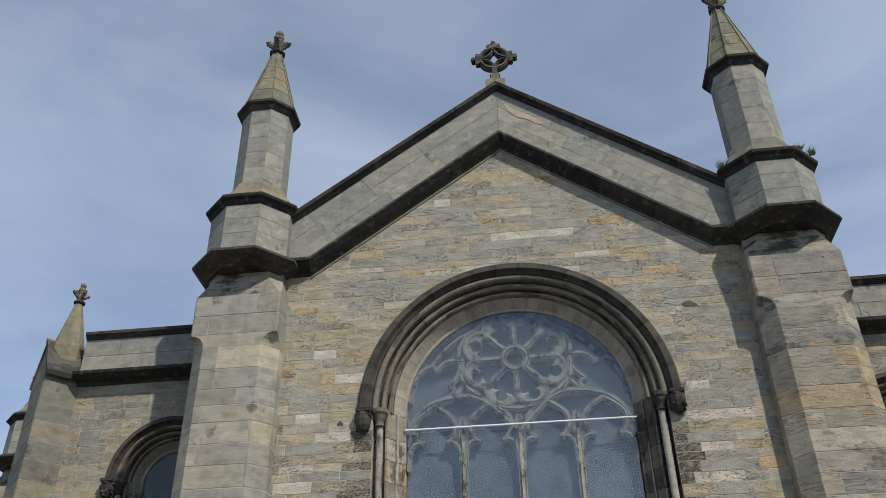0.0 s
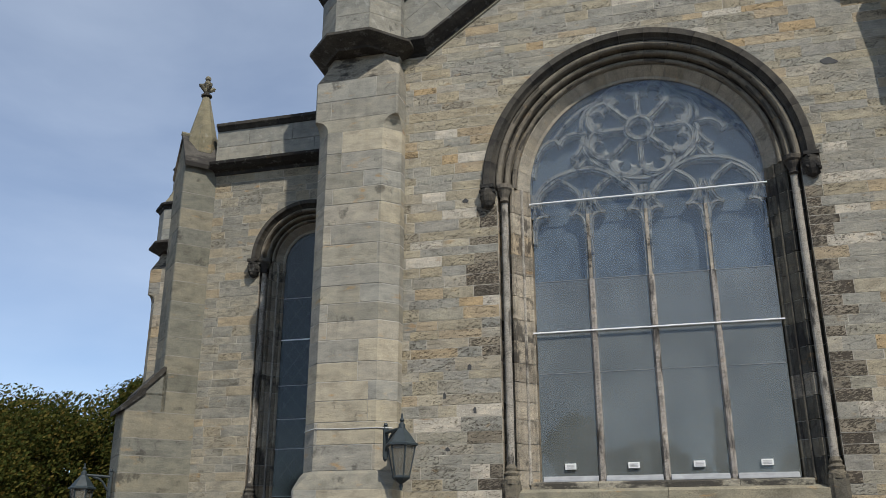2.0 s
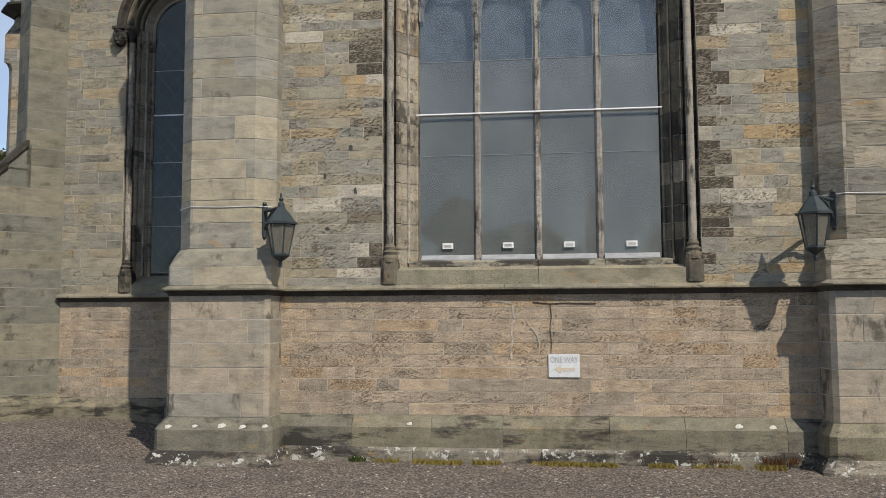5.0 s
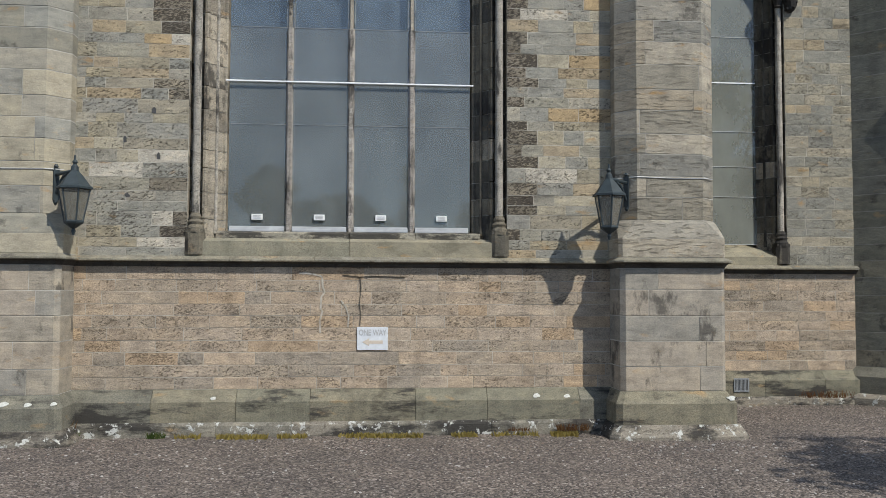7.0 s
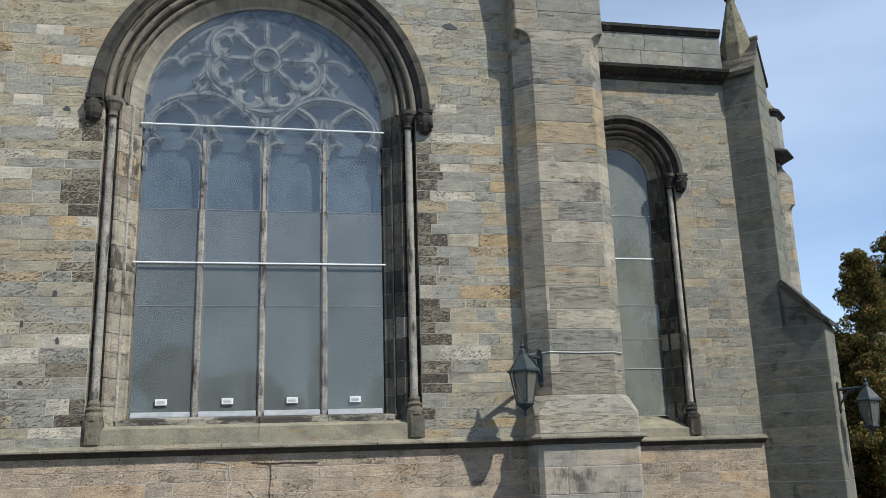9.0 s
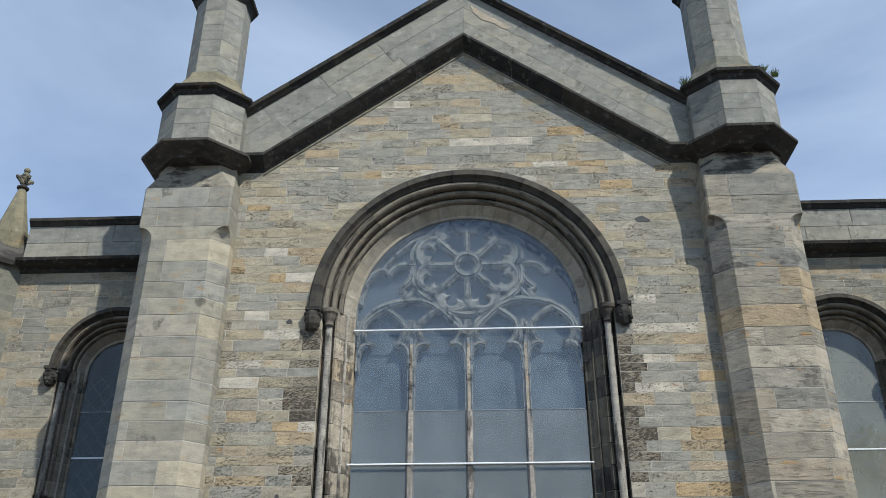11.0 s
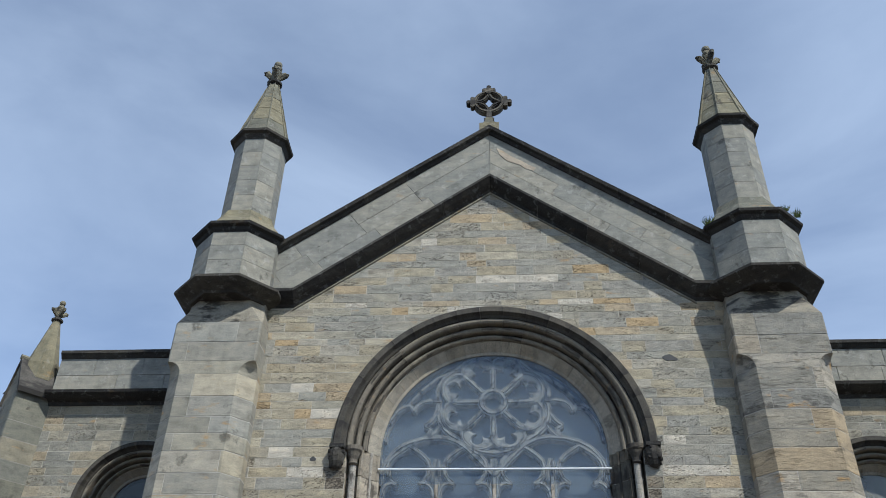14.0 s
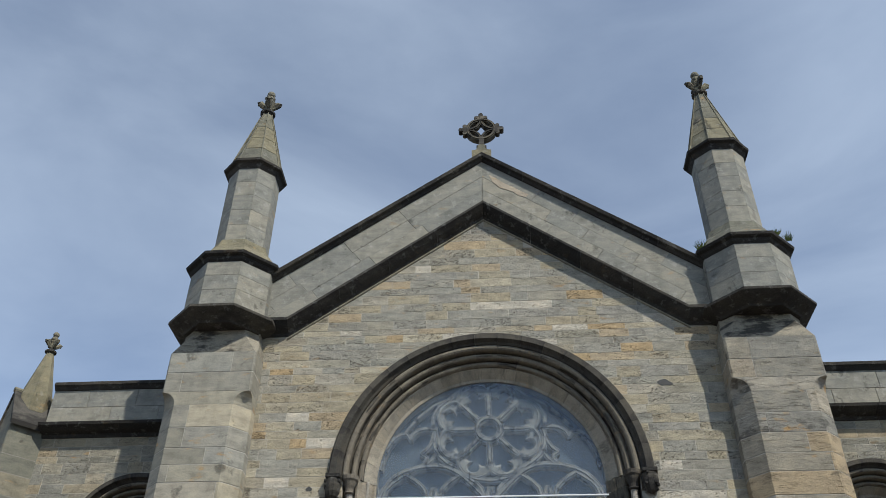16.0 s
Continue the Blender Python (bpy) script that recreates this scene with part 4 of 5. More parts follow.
def buttress(cx, mat, label):
    """A big front buttress with chamfered corners, two set-offs and a lantern-high band."""
    th = thing("buttress", label, "buttress", "", "front buttresses")
    up, sq, lowp = butt_plan(cx, 1.58, -0.50, 0.3, 0.27), butt_plan(cx, 1.58, -0.50, 0.3, 0.03), butt_plan(cx, 1.64, -0.62, 0.3, 0.07)
    stone_courses(th, up, 3.22, 9.15, 0.30, 0.40, mat)
    stone_courses(th, sq, 9.40, 10.20, 0.36, 0.42, mat)

    def rings(name, steps, rmat, lab=""):
        b = bmesh.new()
        skin(b, [[(x, y, z) for x, y in butt_plan(cx, w, f, 0.3, c)] for w, f, c, z in steps])
        part(name, b, rmat, th, lab)

    # curved stops where the chamfer ends, a sloped top, set-off, string, plinth and footing
    rings("chamfer_stop", [(1.58, -0.50, 0.27 - 0.24 * (1 - math.sqrt(max(0.0, 1 - t * t))), 9.15 + 0.25 * t) for t in (0.0, 0.25, 0.5, 0.75, 0.9, 1.0)], mat, "course with curved chamfer stops")
    rings("weathered_top", ((1.58, -0.50, 0.03, 10.2), (1.56, -0.48, 0.10, 10.32), (1.42, -0.42, 0.22, 10.62), (1.42, -0.42, 0.22, 10.75)), M_TOP, "stained sloping top course")
    stone_courses(th, butt_plan(cx, 1.67, -0.60, 0.3, 0.05), 2.637, 2.93, 0.29, 0.29, mat)
    rings("set_off", ((1.67, -0.60, 0.05, 2.93), (1.665, -0.595, 0.06, 2.955), (1.61, -0.53, 0.22, 3.17), (1.58, -0.50, 0.27, 3.22)), mat, "worn sloping set-off course")
    # same dark strip round the buttress, shadow and soot in one colour
    rings("string_fillet", ((1.65, -0.625, 0.07, 2.475), (1.70, -0.65, 0.08, 2.52), (1.76, -0.69, 0.09, 2.552)), M_HOOD, "sooty fillet with the string's shadow in its colour")
    rings("string_course", ((1.81, -0.73, 0.10, 2.552), (1.84, -0.75, 0.11, 2.562), (1.84, -0.75, 0.11, 2.585), (1.68, -0.61, 0.06, 2.637)), M_STRING)
    stone_courses(th, lowp, 0.62, 2.475, 0.36, 0.40, M_LOWBUTT)
    rings("plinth_stone", ((1.86, -0.79, 0.08, 0.14), (1.86, -0.79, 0.08, 0.45), (1.64, -0.62, 0.07, 0.62)), M_PLINTH, "chamfered plinth")
    rings("footing_stone", ((2.20, -0.97, 0.12, -0.35), (2.12, -0.93, 0.12, -0.02), (1.92, -0.82, 0.08, 0.14)), M_FOOT, "lichened battered footing")
    return th


b_left = buttress(-4.92, M_BUTT, "grey sandstone buttress with chamfered corners, streaked with soot")
b_right = buttress(4.92, M_FLAKY, "grey and buff sandstone buttress with flaking weathered blocks")


# ---- pinnacles ----
def finial(parent, z, s=1.0, cx=0.0, cy=0.0):
    b = bmesh.new()
    ring_lathe(b, [(0.07 * s, z + 0.12 * s), (0.075 * s, z + 0.25 * s), (0.11 * s, z + 0.36 * s), (0.10 * s, z + 0.45 * s), (0.07 * s, z + 0.52 * s), (0.02 * s, z + 0.57 * s)], 8, cx, cy)
    for i in range(4):
        a = radians(90 * i + 10)
        c, q = math.cos(a), math.sin(a)
        tube(b, [(cx + c * r * s, cy + q * r * s, z + h * s) for r, h in ((0.04, 0.20), (0.12, 0.27), (0.18, 0.335), (0.215, 0.33), (0.22, 0.28))], [0.05 * s, 0.06 * s, 0.065 * s, 0.05 * s, 0.02 * s], 6)
        up = a + 0.785
        tube(b, [(cx + math.cos(up) * r * s, cy + math.sin(up) * r * s, z + h * s) for r, h in ((0.05, 0.36), (0.10, 0.44), (0.13, 0.45))], [0.04 * s, 0.045 * s, 0.02 * s], 5)
        bmesh.ops.create_icosphere(b, subdivisions=1, radius=0.045 * s, matrix=Matrix.Translation((cx + c * 0.20 * s, cy + q * 0.20 * s, z + 0.34 * s)))
    bmesh.ops.create_icosphere(b, subdivisions=2, radius=0.085 * s, matrix=Matrix.Translation((cx, cy, z + 0.60 * s)))
    leaf = part("leaf_finial", b, M_PLINTH, parent, "carved leafy finial")
    b = bmesh.new()
    ring_lathe(b, [(0.10 * s, z), (0.15 * s, z + 0.03 * s), (0.155 * s, z + 0.07 * s), (0.10 * s, z + 0.10 * s), (0.075 * s, z + 0.14 * s)], 12, cx, cy)
    part("collar", b, M_CORN, leaf, "dark moulded collar")


def pinnacle(cx, label, tall=True):
    th = thing("pinnacle", label, "pinnacle", "", "gable pinnacles", (cx, 0.0, 10.62))
    th.scale.z = 1.035
    z = 10.62

    def oct_part(name, prof, mat, lab=""):
        b = bmesh.new()
        oct_stack(b, [(a, h - z) for a, h in prof])
        return part(name, b, mat, th, lab)

    oct_part("lower_cornice", [(0.70, 10.70), (0.73, 10.735), (0.80, 10.77), (0.90, 10.815), (0.975, 10.86), (0.99, 10.87), (0.99, 10.92), (0.80, 11.02)], M_CORN, "black overhanging cornice")
    for a, b_ in ((11.02, 11.36), (11.36, 11.68), (11.68, 11.98)):
        for k in range(8):
            pts = octagon(0.79)
            p, q = pts[k], pts[(k + 1) % 8]
            m = bmesh.new()
            mid = (Vector(p) + Vector(q)) / 2
            inn = mid * 0.6
            t = (Vector(q) - Vector(p)) * 0.003
            prism(m, [tuple(Vector(p) + t), tuple(Vector(q) - t), tuple(Vector(q) * 0.7), tuple(Vector(p) * 0.7)], a - z + 0.003, b_ - z - 0.003)
            part("base_block", m, M_FRIEZE, th)
    oct_part("base_core", [(0.775, 11.0), (0.775, 12.0)], M_MORTAR)
    oct_part("base_cornice", [(0.76, 11.97), (0.81, 12.03), (0.83, 12.08), (0.90, 12.11), (0.915, 12.16), (0.80, 12.24)], M_CORN, "dark moulded cornice")
    oct_part("weathering", [(0.80, 12.22), (0.76, 12.30), (0.62, 12.50), (0.56, 12.68), (0.50, 12.72)], M_SPIRE)
    rows = [12.70, 13.10, 13.48, 13.86, 14.22, 14.60] if tall else [12.70, 13.10, 13.48]
    for a, b_ in zip(rows, rows[1:]):
        for k in range(8):
            pts = octagon(0.50)
            p, q = Vector(pts[k]), Vector(pts[(k + 1) % 8])
            t = (q - p) * 0.005
            m = bmesh.new()
            prism(m, [tuple(p + t), tuple(q - t), tuple(q * 0.7), tuple(p * 0.7)], a - z + 0.003, b_ - z - 0.003)
            part("shaft_block", m, M_FRIEZE, th)
    oct_part("shaft_core", [(0.488, 12.7), (0.488, rows[-1])], M_MORTAR)
    if not tall:
        oct_part("top_cap", [(0.50, 13.535), (0.56, 13.54), (0.1, 13.6)], M_CORN)
        return th
    oct_part("spire_cornice", [(0.50, 14.58), (0.54, 14.66), (0.56, 14.69), (0.625, 14.72), (0.635, 14.77), (0.56, 14.83)], M_CORN, "dark cornice under the spire")
    for a, b_ in ((14.82, 15.22), (15.22, 15.62), (15.62, 16.05), (16.05, 16.62)):
        w = [0.55 - 0.44 * (h - 14.82) / 1.8 for h in (a, b_)]
        b = bmesh.new()
        oct_stack(b, [(w[0] - 0.004, a - z + 0.002), (w[0], a - z + 0.008), (w[1], b_ - z - 0.008), (w[1] - 0.004, b_ - z - 0.002)])
        part("spire_course", b, M_SPIRE, th)
    for k in range(8):
        b = bmesh.new()
        p0, p1 = octagon(0.555)[k], octagon(0.118)[k]
        tube(b, [(p0[0], p0[1], 14.82 - z), (p1[0], p1[1], 16.62 - z)], [0.017, 0.011], 5)
        part("spire_roll", b, M_SPIRE, th)
    finial(th, 16.62 - z, 1.15)
    return th


p_left = pinnacle(-4.94, "octagonal stone pinnacle with black cornices and leafy finial")
p_right = pinnacle(4.94, "octagonal stone pinnacle with ferns growing on its ledge")


# ---- gable: cornice, frieze, coping, cross ----
RAKE = [(0.05, -0.045), (-0.02, -0.045), (-0.035, -0.01), (-0.045, 0.015), (-0.09, 0.035), (-0.17, 0.085), (-0.25, 0.155), (-0.275, 0.175), (-0.275, 0.235), (-0.13, 0.31), (0.05, 0.32)]
ROLL = [(0.05, -0.10), (-0.015, -0.10), (-0.03, -0.085), (-0.03, -0.06), (-0.015, -0.045), (0.05, -0.045)]
gable = thing("gable_parapet", "sloping grey stone parapet with black cornice and coping", "parapet")
FR_X = 4.15


def slope_run(name, parent, prof, z_apex, x_end, mat, joints, label=""):
    """A raking moulding on both slopes; prof of (y, height above the rake line)."""
    for s in (-1, 1):
        xs_ = [x_end * i / joints for i in range(joints + 1)]
        for a, c in zip(xs_, xs_[1:]):
            g0, g1 = (0.0 if a == 0 else 0.003), 0.003
            b = bmesh.new()
            skin(b, [[(s * x, y, z_apex - GABLE_SLOPE * x + h) for y, h in prof] for x in (a + g0, c - g1)])
            part(name, b, mat, parent, label)


slope_run("raking_cornice", gable, RAKE, 13.535, 3.72, M_CORN, 4, "black raking cornice")
slope_run("cornice_roll", gable, ROLL, 13.535, 3.74, M_STRING, 4, "thin buff roll under the cornice")
# short level return to the pinnacles
for s in (-1, 1):
    b = bmesh.new()
    zc = 13.535 - GABLE_SLOPE * 3.72
    xe = 4.5
    skin(b, [[(s * x, y, zc + h) for y, h in RAKE] for x in (3.72, xe)])
    part("cornice_return", b, M_CORN, gable)
    # frieze blocks in three inclined courses
    for c0, c1 in ((0.30, 0.66), (0.66, 1.02), (1.02, 1.45)):
        x = 0.0
        while x < FR_X + 0.1:
            e = x + rng.uniform(0.55, 1.25)
            if FR_X + 0.2 - e < 0.4:
                e = FR_X + 0.2
            b = bmesh.new()
            g = 0.003
            lean = lambda xx, c: (0.0, 13.535 + c) if xx <= 0 else (s * (xx + 0.476 * (c - 0.3)), max(13.535 - GABLE_SLOPE * (xx + 0.476 * (c - 0.3)) + c, 10.9))
            (ax, az), (bx, bz), (qx, qz), (dx, dz) = lean(x, c0), lean(e, c0), lean(e, c1), lean(x, c1)
            quad = [(ax + s * g, az + g), (bx - s * g, bz + g), (qx - s * g, qz - g), (dx + s * g, dz - g)]
            block(b, quad, -0.13 + rng.uniform(-0.004, 0.004), 0.2)
            part("frieze_block", b, M_FRIEZE, gable)
            x = e
    b = bmesh.new()
    slab(b, [(0, 13.60), (s * 3.68, 13.60 - GABLE_SLOPE * 3.68), (s * FR_X, 10.92), (s * FR_X, 14.98 - GABLE_SLOPE * FR_X), (0, 14.98)], -0.115, 0.5)
    part("frieze_core", b, M_MORTAR, gable)
slope_run("coping_stone", gable, [(0.45, 0.0), (-0.16, 0.0), (-0.19, 0.06), (-0.26, 0.08), (-0.28, 0.16), (-0.24, 0.20), (0.0, 0.25), (0.45, 0.25)], 14.98, 4.22, M_CORN, 5, "dark moulded coping stone")

# a spalled pale patch on the frieze near the apex
b = bmesh.new()
slab(b, [(0.14, 14.60), (0.28, 14.50), (0.47, 14.33), (0.62, 14.24), (0.80, 14.10), (0.95, 14.01), (0.90, 13.93), (0.74, 13.99), (0.63, 14.10), (0.52, 14.15), (0.36, 14.22), (0.22, 14.39)], -0.1375, -0.12)
part("spalled_patch", b, M_LOWBUTT, gable, "pale spalled stone face")

cross = thing("gable_cross", "weathered stone wheel cross on the gable's apex", "cross", "", "", (0.0, 0.0, 15.08))
bm = bmesh.new()
box(bm, -0.21, 0.21, -0.2, 0.2, -0.05, 0.20)
skin(bm, [[(-w, -0.12, z), (w, -0.12, z), (w, 0.12, z), (-w, 0.12, z)] for w, z in ((0.19, 0.20), (0.17, 0.25), (0.09, 0.33), (0.07, 0.44))])
part("cross_base", bm, M_SPIRE, cross)
CZ = 0.98
bm = bmesh.new()
rib(bm, arc(0, CZ, 0.30, 0, 360, 32)[:-1], 0.08, -0.08, 0.08, closed=True)
wheel = part("wheel", bm, M_MOULD, cross)
for i in range(4):
    a = radians(90 * i)
    c, s = math.cos(a), math.sin(a)

    def at(u, v):
        return (u * c - v * s, CZ + u * s + v * c)

    bm = bmesh.new()
    end = 0.60 if i == 3 else 0.41
    slab(bm, [at(0.26, -0.05), at(end - 0.1, -0.06), at(end - 0.08, -0.11), at(end - 0.02, -0.10), at(end, -0.05), at(end + 0.03, 0.0), at(end, 0.05), at(end - 0.02, 0.10), at(end - 0.08, 0.11), at(end - 0.1, 0.06), at(0.26, 0.05)], -0.075, 0.075)
    for u, v in ((end - 0.05, 0.10), (end - 0.05, -0.10), (end + 0.04, 0.0)) if i < 3 else ():
        slab(bm, [at(u + 0.052 * math.cos(radians(t)), v + 0.052 * math.sin(radians(t))) for t in range(0, 360, 30)], -0.07, 0.07)
    part("cross_arm", bm, M_MOULD, cross)
    bm = bmesh.new()
    rib(bm, [at(0.30 * math.cos(radians(t)) * 1.0, 0.30 * math.sin(radians(t))) for t in (2, 1)] + [at(0.28, 0.01), at(0.19, 0.035), at(0.095, 0.095), at(0.035, 0.19), at(0.01, 0.28)], 0.08, -0.06, 0.06)
    part("wheel_brace", bm, M_MOULD, wheel)


# ---- side bays ----
def side_bay(s, name, x_out, cxw, label):
    y = SIDE_Y
    x_in = 4.6
    xl, xr = (x_in, x_out) if s > 0 else (-x_out, -x_in)
    cw = s * cxw
    rows = course_rows(0.62, STRING_LO, 0.175, 0.205) + course_rows(STRING_HI, SPRING, 0.15, 0.24) + course_rows(SPRING, 10.15, 0.13, 0.24)
    w = build_wall(name, label, y, rows, xl, xr, False, lambda z: M_LOW if z < 2.5 else M_AISLE, lambda z: (0.35, 1.0) if z < 2.5 else (0.3, 0.8), 200, quoins=False, cx=cw, half=1.08, r_arch=1.16)
    stone_run("string_course", w, xl, xr, 0.9, 1.5, string_profile(y), M_STRING)
    # shadow strip under the side bay's string, coloured in as well
    stone_run("string_fillet", w, xl, xr, 0.9, 1.5, shade_fillet_profile(y), M_HOOD)
    stone_run("plinth_stone", w, xl, xr, 0.9, 1.5, plinth_profile(y), M_PLINTH)
    stone_run("footing_stone", w, xl, xr, 0.8, 1.5, foot_profile(y), M_FOOT)
    stone_run("cornice", w, xl, xr, 1.2, 1.8, [(y + 0.3, 10.10), (y - 0.03, 10.10), (y - 0.06, 10.17), (y - 0.18, 10.20), (y - 0.32, 10.27), (y - 0.34, 10.33), (y - 0.08, 10.42), (y + 0.3, 10.42)], M_CORN, "black cornice")
    for z0, z1 in ((10.42, 10.80), (10.80, 11.21)):
        x = xl
        while x < xr - 0.05:
            e = min(xr, x + rng.uniform(0.7, 1.4))
            b = bmesh.new()
            block(b, [(x + 0.004, z0 + 0.004), (e - 0.004, z0 + 0.004), (e - 0.004, z1 - 0.004), (x + 0.004, z1 - 0.004)], y - 0.06, 0.3)
            part("parapet_block", b, M_FRIEZE, w)
            x = e
    stone_run("coping_stone", w, xl, xr, 1.0, 1.6, [(y + 0.35, 11.21), (y - 0.08, 11.21), (y - 0.13, 11.28), (y - 0.16, 11.30), (y - 0.16, 11.37), (y + 0.1, 11.42), (y + 0.35, 11.42)], M_CORN, "dark coping stone")
    b = bmesh.new()
    box(b, xl, xr, y + 0.85, y + 1.0, -0.3, 10.9)
    part("inner_lining", b, M_DARK, w)
    # the west sheet is coloured as shaded, the east one as lit
    pane_mat = M_GLASS_SHADED if s < 0 else M_GLASS_SIDE
    win = thing("window_2" if s < 0 else "window_3", "tall narrow round-arched window with dusty protective glazing", "window", "structure")
    arch_window(win, cw, y, 0.68, 1.08, SPRING, 3.02, 11)
    b = bmesh.new()
    moulding(b, cw - 0.95, cw + 0.95, [(y + 0.62, 2.64), (y - 0.02, 2.64), (y - 0.02, 2.80), (y + 0.1, 2.86), (y + 0.62, 3.07)])
    part("sill_stone", b, M_SILL, win, "sloping sill stone")
    rows_z = [3.06, 4.0, 4.6, 5.3, 6.28, 7.2, SPRING]
    for z0, z1 in zip(rows_z, rows_z[1:]):
        b = bmesh.new()
        box(b, cw - 0.68, cw + 0.68, y + 0.435, y + 0.443, z0 + 0.004, z1 - 0.004)
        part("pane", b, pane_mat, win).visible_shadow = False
        b = bmesh.new()
        hb = 0.012 if z0 == 6.28 else 0.005
        box(b, cw - 0.68, cw + 0.68, y + 0.425, y + 0.434, z0 - hb, z0 + hb)
        part("glazing_bar", b, M_BAR if z0 == 6.28 else M_CABLE, win)
    b = bmesh.new()
    slab(b, arc(cw, SPRING, 0.68, 0, 180, 24), y + 0.435, y + 0.443)
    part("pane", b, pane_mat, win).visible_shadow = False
    b = bmesh.new()
    slab(b, [(cw - 0.69, 2.9), (cw + 0.69, 2.9)] + arc(cw, SPRING, 0.69, 0, 180, 24), y + 0.585, y + 0.60)
    part("leaded_glass", b, M_LEADED, win, "dark diamond-leaded glass")
    b = bmesh.new()
    for i in range(-6, 24):
        for q in (-1, 1):
            z = 3.0 + i * 0.36
            x0_, x1_ = -0.66, 0.66
            za, zb = (z, z + 1.32 * 1.25) if q > 0 else (z + 1.32 * 1.25, z)
            pts = []
            n = 12
            for t in range(n + 1):
                xx, zz = x0_ + (x1_ - x0_) * t / n, za + (zb - za) * t / n
                if 3.02 < zz < SPRING:
                    pts.append((cw + xx, y + 0.578, zz))
            if len(pts) > 1:
                tube(b, [pts[0], pts[-1]], 0.008, 4)
    part("lead_came", b, M_CABLE, win, "diamond lead cames")
    return w


side_bay(-1, "wall_west", 9.50, 7.14, "recessed sandstone side bay of coursed blocks")
side_bay(1, "wall_east", 9.75, 7.28, "recessed sandstone side bay of coursed blocks")


def corner_buttress(s, ox, oy, sx, label):
    """A diagonal buttress at the end of a side bay, built along -y and then turned: tall shallow part, sloped set-off, deep lower part, gabled head with a small spire."""
    th = thing("corner_buttress", label, "buttress", "", "corner buttresses")
    h = 0.45
    yb, yu, yl = 0.9, -0.48, -1.16
    up = [(-h, yb), (-h, yu + 0.02), (-h + 0.02, yu), (h - 0.02, yu), (h, yu + 0.02), (h, yb)]
    lowp = [(-h, yb), (-h, yl + 0.02), (-h + 0.02, yl), (h - 0.02, yl), (h, yl + 0.02), (h, yb)]
    # dimmed stone and mortar: shade is part of the colour here
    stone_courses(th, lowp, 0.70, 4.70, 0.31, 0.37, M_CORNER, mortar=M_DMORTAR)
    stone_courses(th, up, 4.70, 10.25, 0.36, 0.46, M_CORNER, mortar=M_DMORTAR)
    for k, (y0, z0, y1, z1) in enumerate(((yl, 4.70, -0.84, 5.08), (-0.86, 5.04, yu, 5.56))):
        b = bmesh.new()
        skin(b, [[(x, yy, zz) for yy, zz in ((yu + 0.1, z0), (y0 + 0.01, z0), (y0 + 0.01, z0 + 0.03), (y1, z1), (yu + 0.1, z1))] for x in (-h, h)])
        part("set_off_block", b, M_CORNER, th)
        b = bmesh.new()
        skin(b, [[(x, yy, zz) for yy, zz in ((y1 + 0.05, z1 - 0.02), (y0 - 0.04, z0 + 0.0), (y0 - 0.10, z0 - 0.03), (y0 - 0.10, z0 + 0.05), (y1 - 0.01, z1 + 0.08), (y1 + 0.05, z1 + 0.08))] for x in (-h - 0.05, h + 0.05)])
        part("weathering", b, M_CORN, th, "black sloping weathering stone")
    for nm, rings, mat in (("plinth_stone", ((0.14, 0.20), (0.14, 0.52), (0.0, 0.70)), M_PLINTH), ("footing_stone", ((0.30, -0.3), (0.27, 0.12), (0.17, 0.20)), M_FOOT)):
        b = bmesh.new()
        skin(b, [[(x, y, z) for x, y in ((-h - e, yb), (-h - e, yl - e), (h + e, yl - e), (h + e, yb))] for e, z in rings])
        part(nm, b, mat, th)
    # gablet: steep slabs with the ridge along the buttress
    for q in (-1, 1):
        b = bmesh.new()
        skin(b, [[(q * (h + 0.10), y, 10.20), (q * (h + 0.12), y, 10.30), (0.0, y, 11.22), (0.0, y, 11.08)] for y in (yu - 0.03, yb)])
        part("gablet_slab", b, M_MOULD, th, "steep lichened gablet slab")
    b = bmesh.new()
    skin(b, [[(-h, y, 10.24), (h, y, 10.24), (0.0, y, 11.08)] for y in (yu, yb)])
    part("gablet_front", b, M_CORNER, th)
    b = bmesh.new()
    tube(b, [(0, yu - 0.05, 11.19), (0, yb, 11.19)], 0.06, 8)
    part("ridge_roll", b, M_PLINTH, th)
    b = bmesh.new()
    oct_stack(b, [(0.33, 10.7), (0.33, 11.08), (0.075, 12.28)], sx, -0.05)
    part("spirelet", b, M_SPIRE, th, "small octagonal spire")
    finial(th, 12.26, 0.85, sx, -0.05)
    th.matrix_basis = pose(ox, oy, 0, 0, 0, 45 * s)
    return th


corner_buttress(-1, -9.96, 2.79, 0.0, "grey stone diagonal corner buttress with black weathering and small spire")
corner_buttress(1, 10.20, 2.79, 0.0, "shaded grey stone diagonal corner buttress with black weathering and small spire")

# the next fronts along the church, with the same buttress and pinnacle
for s, x, y in ((1, 14.45, 9.2), (-1, -14.25, 9.2)):
    bb = copy_thing(b_right, pose(x - 4.92, y, 0))
    pp = pinnacle(x, "octagonal stone turret of the next front", False)
    pp.location.y = y
    tagged(bb, "grey stone buttress of the next front, behind the corner", group="side front buttresses")
    tagged(pp, "octagonal stone pinnacle of the next front, behind the corner", group="side front pinnacles")
    bm = bmesh.new()
    xa = 10.2 if s > 0 else -14.2
    box(bm, xa, xa + 4.0, y, y + 0.6, -0.3, 10.4)
    solo("wall_next_east" if s > 0 else "wall_next_west", bm, M_WALL, "plain sandstone wall of the next front", "wall", "structure")
